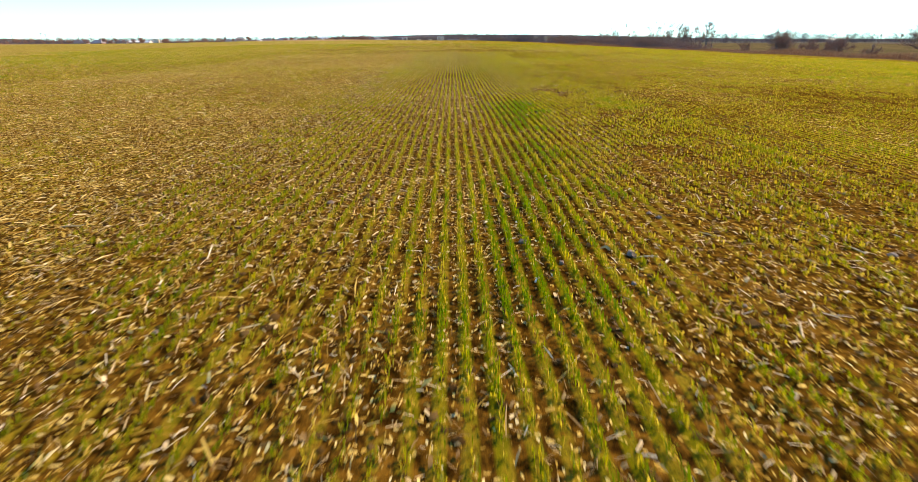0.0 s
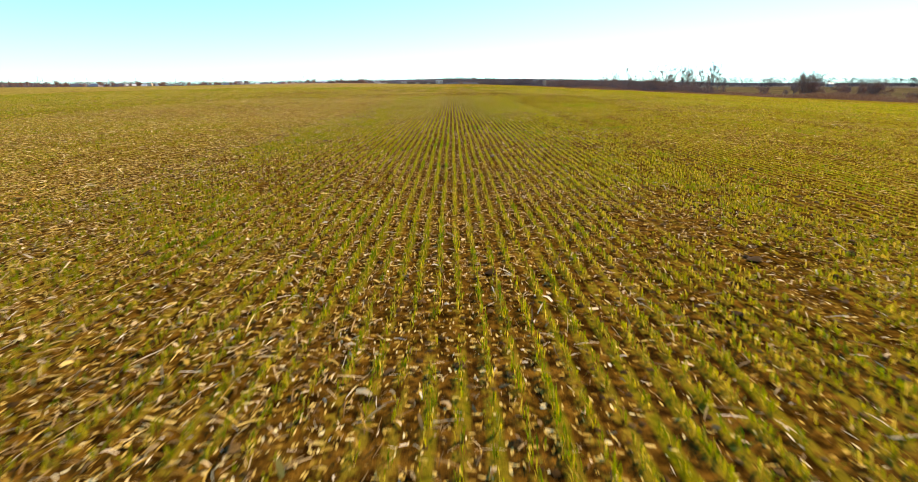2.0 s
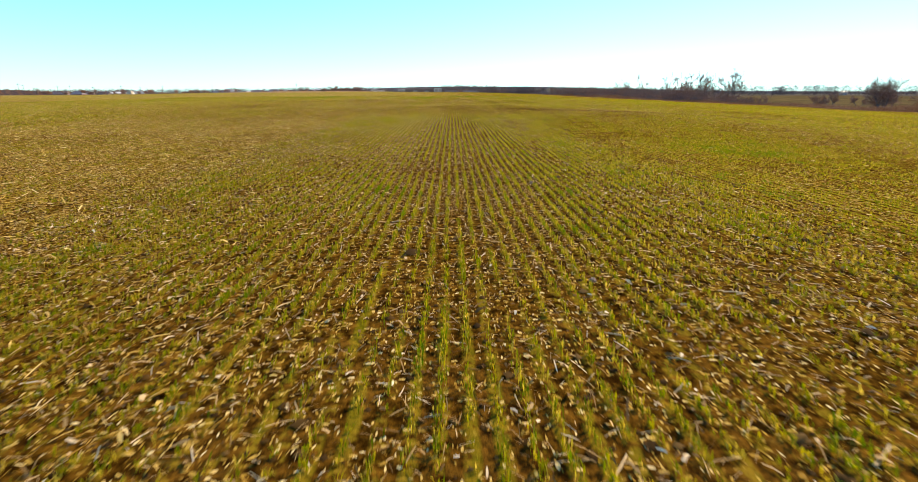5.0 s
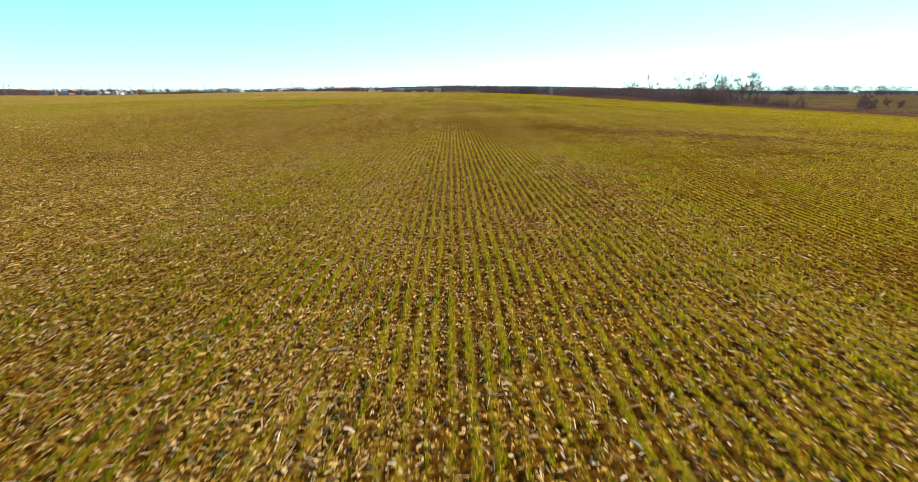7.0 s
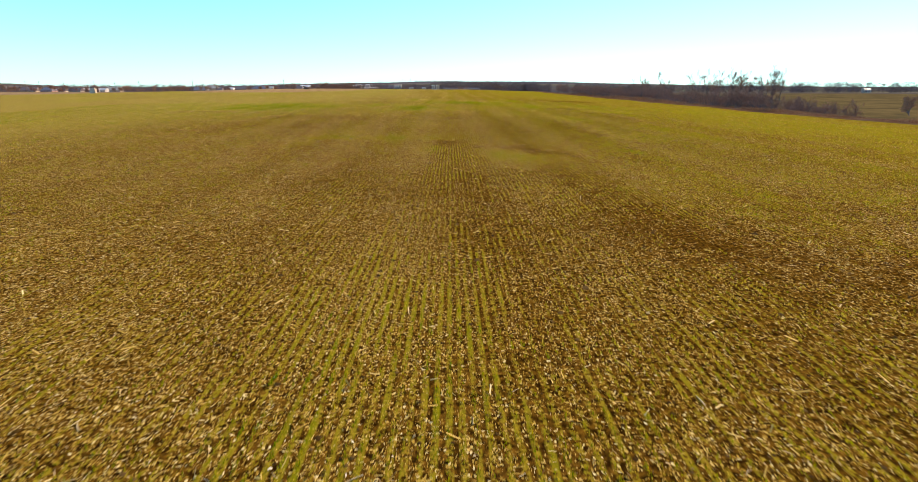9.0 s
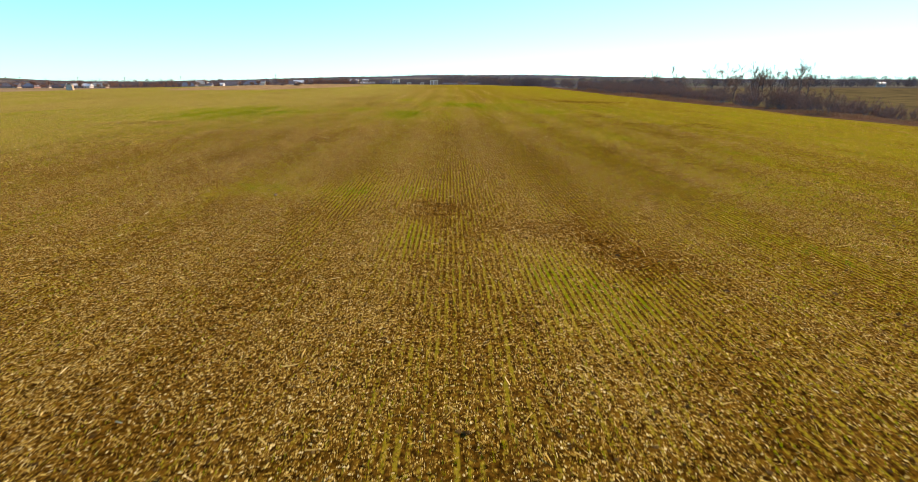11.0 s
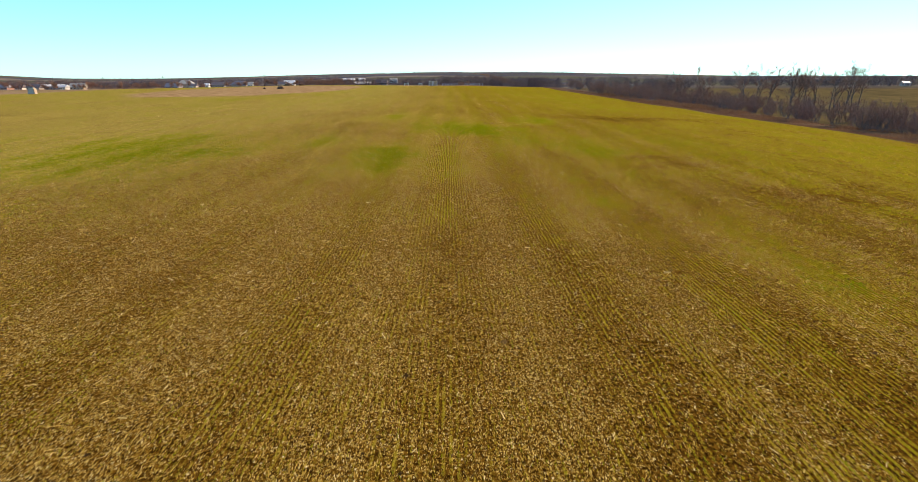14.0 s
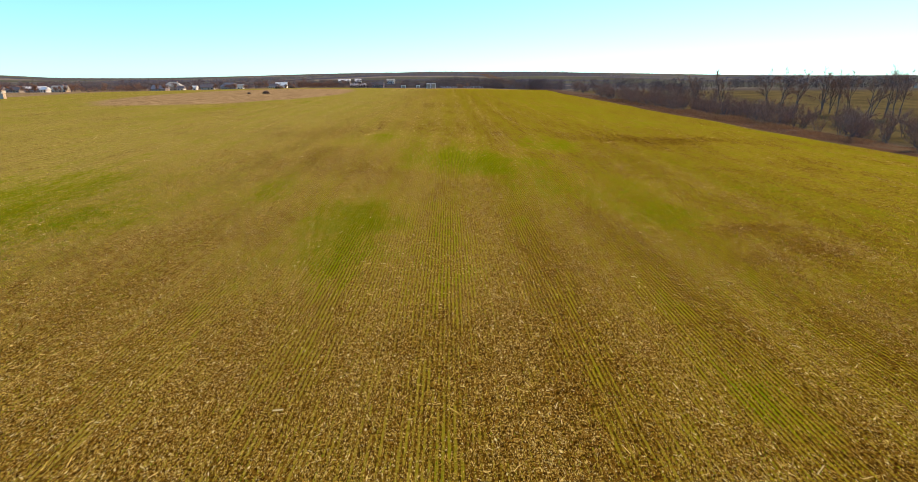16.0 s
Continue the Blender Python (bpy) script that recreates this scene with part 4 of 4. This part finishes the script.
def box_tank(x, y, turn):
    base = new("feed_bin")
    tagged(base, "weathered tan metal feed bin in the grass", "feed bin")
    bm = bmesh.new()
    vs = [bm.verts.new(c) for c in ((-2.4, -2, 0), (2.4, -2, 0), (2.4, 2, 0), (-2.4, 2, 0), (-1.7, -1.5, 4.6), (1.7, -1.5, 4.6), (1.7, 1.5, 4.6), (-1.7, 1.5, 4.6))]
    for f in ((3, 2, 1, 0), (4, 5, 6, 7), (0, 1, 5, 4), (1, 2, 6, 5), (2, 3, 7, 6), (3, 0, 4, 7)):
        bm.faces.new([vs[k] for k in f])
    bmesh.ops.bevel(bm, geom=list(bm.edges), offset=0.05, segments=2, affect="EDGES")
    part("body", bm, M_ROOF_TAN, base)
    part("lid", box(bmesh.new(), -1.85, -1.65, 4.58, 1.85, 1.65, 4.75, 0.04), M_DARK, base)
    # added panel: its slightly paler tan stands for the bin's sunlit side
    part("sunlit_panel", box(bmesh.new(), 2.42, -1.9, 0.05, 2.54, 1.9, 3.9, 0.02), M_WALL_TAN, base, "tan panel added for the sunlit side")
    base.matrix_basis = pose(x, y, float(land(x, y)) - 0.05, 0, 0, turn)
    base.scale = (0.72, 0.72, 0.78)


box_tank(-235.5, 440, 12)


def shelter(x, y, w, h):
    base = new("field_shelter")
    tagged(base, "small open shelter with white posts and dark back", "shelter", "shelters on the gravel pad")
    for px in (-w / 2, w / 2):
        for py in (-1.2, 1.2):
            part("post", box(bmesh.new(), px - 0.14, py - 0.14, -0.2, px + 0.14, py + 0.14, h, 0.03), M_FRAME, base)
    part("roof", box(bmesh.new(), -w / 2 - 0.3, -1.6, h, w / 2 + 0.3, 1.6, h + 0.3, 0.05), M_ROOF_WHITE, base)
    part("back_wall", box(bmesh.new(), -w / 2 + 0.16, 1.05, -0.1, w / 2 - 0.16, 1.15, h - 0.02), M_WALL_GREY, base)
    base.matrix_basis = pose(x, y, float(land(x, y)), 0, 0, 0)


shelter(-13.0, 548, 2.6, 3.2)
shelter(-9.4, 548, 2.6, 3.2)
shelter(-36.0, 600, 3.4, 2.6)
shelter(-24.0, 602, 2.8, 2.6)


def rail_fence(x, y, n, turn):
    base = new("pipe_fence")
    tagged(base, "low grey pipe fence on the gravel pad", "fence", "fences on the gravel pad")
    for k in range(n + 1):
        part("post", rod(bmesh.new(), (k * 2.4, 0, -0.3), (k * 2.4, 0, 1.45), 0.07, 0.07, 8), M_PIPE, base)
    for z in (0.55, 0.95, 1.38):
        part("rail", rod(bmesh.new(), (0, 0, z), (n * 2.4, 0, z), 0.045, 0.045, 6), M_PIPE, base)
    base.matrix_basis = pose(x, y, float(land(x, y)), 0, 0, turn)


rail_fence(-4, 551, 5, 0)
rail_fence(13, 552, 6, 0)


def brush_pile(x, y, w, h, seed, label):
    r = random.Random(seed)
    base = new("brush_pile")
    tagged(base, label, "brush pile", "brush piles in the dry grass")
    bm = bmesh.new()
    bmesh.ops.create_icosphere(bm, subdivisions=3, radius=1.0)
    for v in bm.verts:
        k = 1 + 0.35 * noise.noise(v.co * 2.3 + Vector((seed, 0, 0)))
        v.co = Vector((v.co.x * w / 2 * k, v.co.y * w / 2.6 * k, max(v.co.z, -0.1) * h * 0.8 * k))
    part("heap", bm, M_BRUSH, base)
    for _ in range(26):
        a, q = r.uniform(0, 6.3), r.uniform(0.1, 0.9)
        p = Vector((math.cos(a) * w / 2 * q, math.sin(a) * w / 2.6 * q, h * 0.5 * (1 - q)))
        part("branch", rod(bmesh.new(), p, p + Vector((r.uniform(-1, 1), r.uniform(-1, 1), r.uniform(0.3, 1.2))) * h * 0.5, 0.05, 0.015, 5), M_BARK, base)
    base.matrix_basis = pose(x, y, float(land(x, y)) - 0.03, 0, 0, 0)


brush_pile(-88, 418, 3.4, 1.7, 1, "rusty brown heap of brush in dry grass")
brush_pile(-95, 414, 1.7, 0.9, 2, "small rusty brown heap of brush")
brush_pile(-122, 545, 6.0, 2.2, 3, "dark heap of brush beside the lane")
brush_pile(-114, 552, 4.0, 1.8, 4, "dark heap of brush beside the lane")

# single trees about the houses and at the field's far end
for k in range(150):
    y = rt.uniform(572, 606) if k % 3 else rt.uniform(606, 660)
    x = rt.uniform(-560, -95)
    tree("yard_tree", rt.choice(yard), x, y, rt.uniform(0, 6.3), rt.uniform(0.55, 1.0), "bare spreading tree among the far houses", "trees among the houses")
for k in range(14):
    y = rt.uniform(585, 640)
    tree("yard_tree", rt.choice(yard), far_x(rt.uniform(535, 600), y), y, rt.uniform(0, 6.3), rt.uniform(0.8, 1.15), "bare spreading tree at the field end", "trees at the field end")
for col, y, s in ((787, 600, 0.7), (797, 602, 0.8), (792, 606, 0.6)):
    tree("yard_tree", rt.choice(yard), far_x(col, y), y, rt.uniform(0, 6.3), s, "small bare tree at the field end", "trees at the field end")

# ---- stones and loose stalks that lie about singly
stone_meshes = []
for k in range(4):
    bm = bmesh.new()
    bmesh.ops.create_icosphere(bm, subdivisions=2, radius=1.0)
    for v in bm.verts:
        q = 1 + 0.5 * noise.noise(v.co * 1.3 + Vector((k * 5.0, 0, 0)))
        v.co = Vector((v.co.x * q, v.co.y * 0.8 * q, max(v.co.z, -0.4) * 0.6 * q))
    me = bpy.data.meshes.new("stone")
    bm.to_mesh(me)
    bm.free()
    me.materials.append(M_STONE)
    stone_meshes.append(me)
rs = random.Random(9)
spots = [(1.95, 5.1, 0.07), (0.8, 5.5, 0.05), (3.7, 57.0, 0.07), (2.5, 32.6, 0.07), (2.9, 19.3, 0.05), (0.3, 18.6, 0.045), (-7.1, 129.8, 0.11)]
spots += [(rs.uniform(-5, 7.5), rs.uniform(3, 84), rs.uniform(0.025, 0.055)) for _ in range(45)]
for x, y, s in spots:
    ob = new("field_stone", rs.choice(stone_meshes))
    ob.matrix_basis = Matrix.Translation((x, y, float(land(x, y)) + s * 0.2)) @ Matrix.Rotation(rs.uniform(0, 6.3), 4, "Z")
    ob.scale = (s, s, s)
    tagged(ob, "brownish field stone half sunk in the soil" if s > 0.05 else "small pale field stone on the soil", "stone", "stones in the field")
stalk_meshes = []
for k in range(5):
    bm = bmesh.new()
    bend = rs.uniform(-0.05, 0.05)
    rod(bm, (-0.5, 0, 0), (0.0, bend, 0.012), 0.028, 0.030, 7)
    rod(bm, (0.0, bend, 0.012), (0.5, bend * 0.3, 0.0), 0.030, 0.022, 7)
    rod(bm, (-0.012, bend, 0.012), (0.012, bend, 0.012), 0.036, 0.036, 7)
    me = bpy.data.meshes.new("maize_stalk")
    bm.to_mesh(me)
    bm.free()
    me.materials.append(M_STALK)
    stalk_meshes.append(me)
for _ in range(260):
    x, y, s = rs.uniform(-5, 7.5), rs.uniform(2, 90), rs.uniform(0.12, 0.30)
    ob = new("maize_stalk", rs.choice(stalk_meshes))
    ob.matrix_basis = Matrix.Translation((x, y, float(land(x, y)) + 0.014)) @ Matrix.Rotation(rs.uniform(0, 3.2), 4, "Z") @ Matrix.Rotation(rs.gauss(0, 0.06), 4, "Y")
    ob.scale = (s, s * 0.8 + 0.1, s * 0.8 + 0.1)
    tagged(ob, "short broken piece of dry maize stalk on soil", "maize stalk", "loose maize stalks")
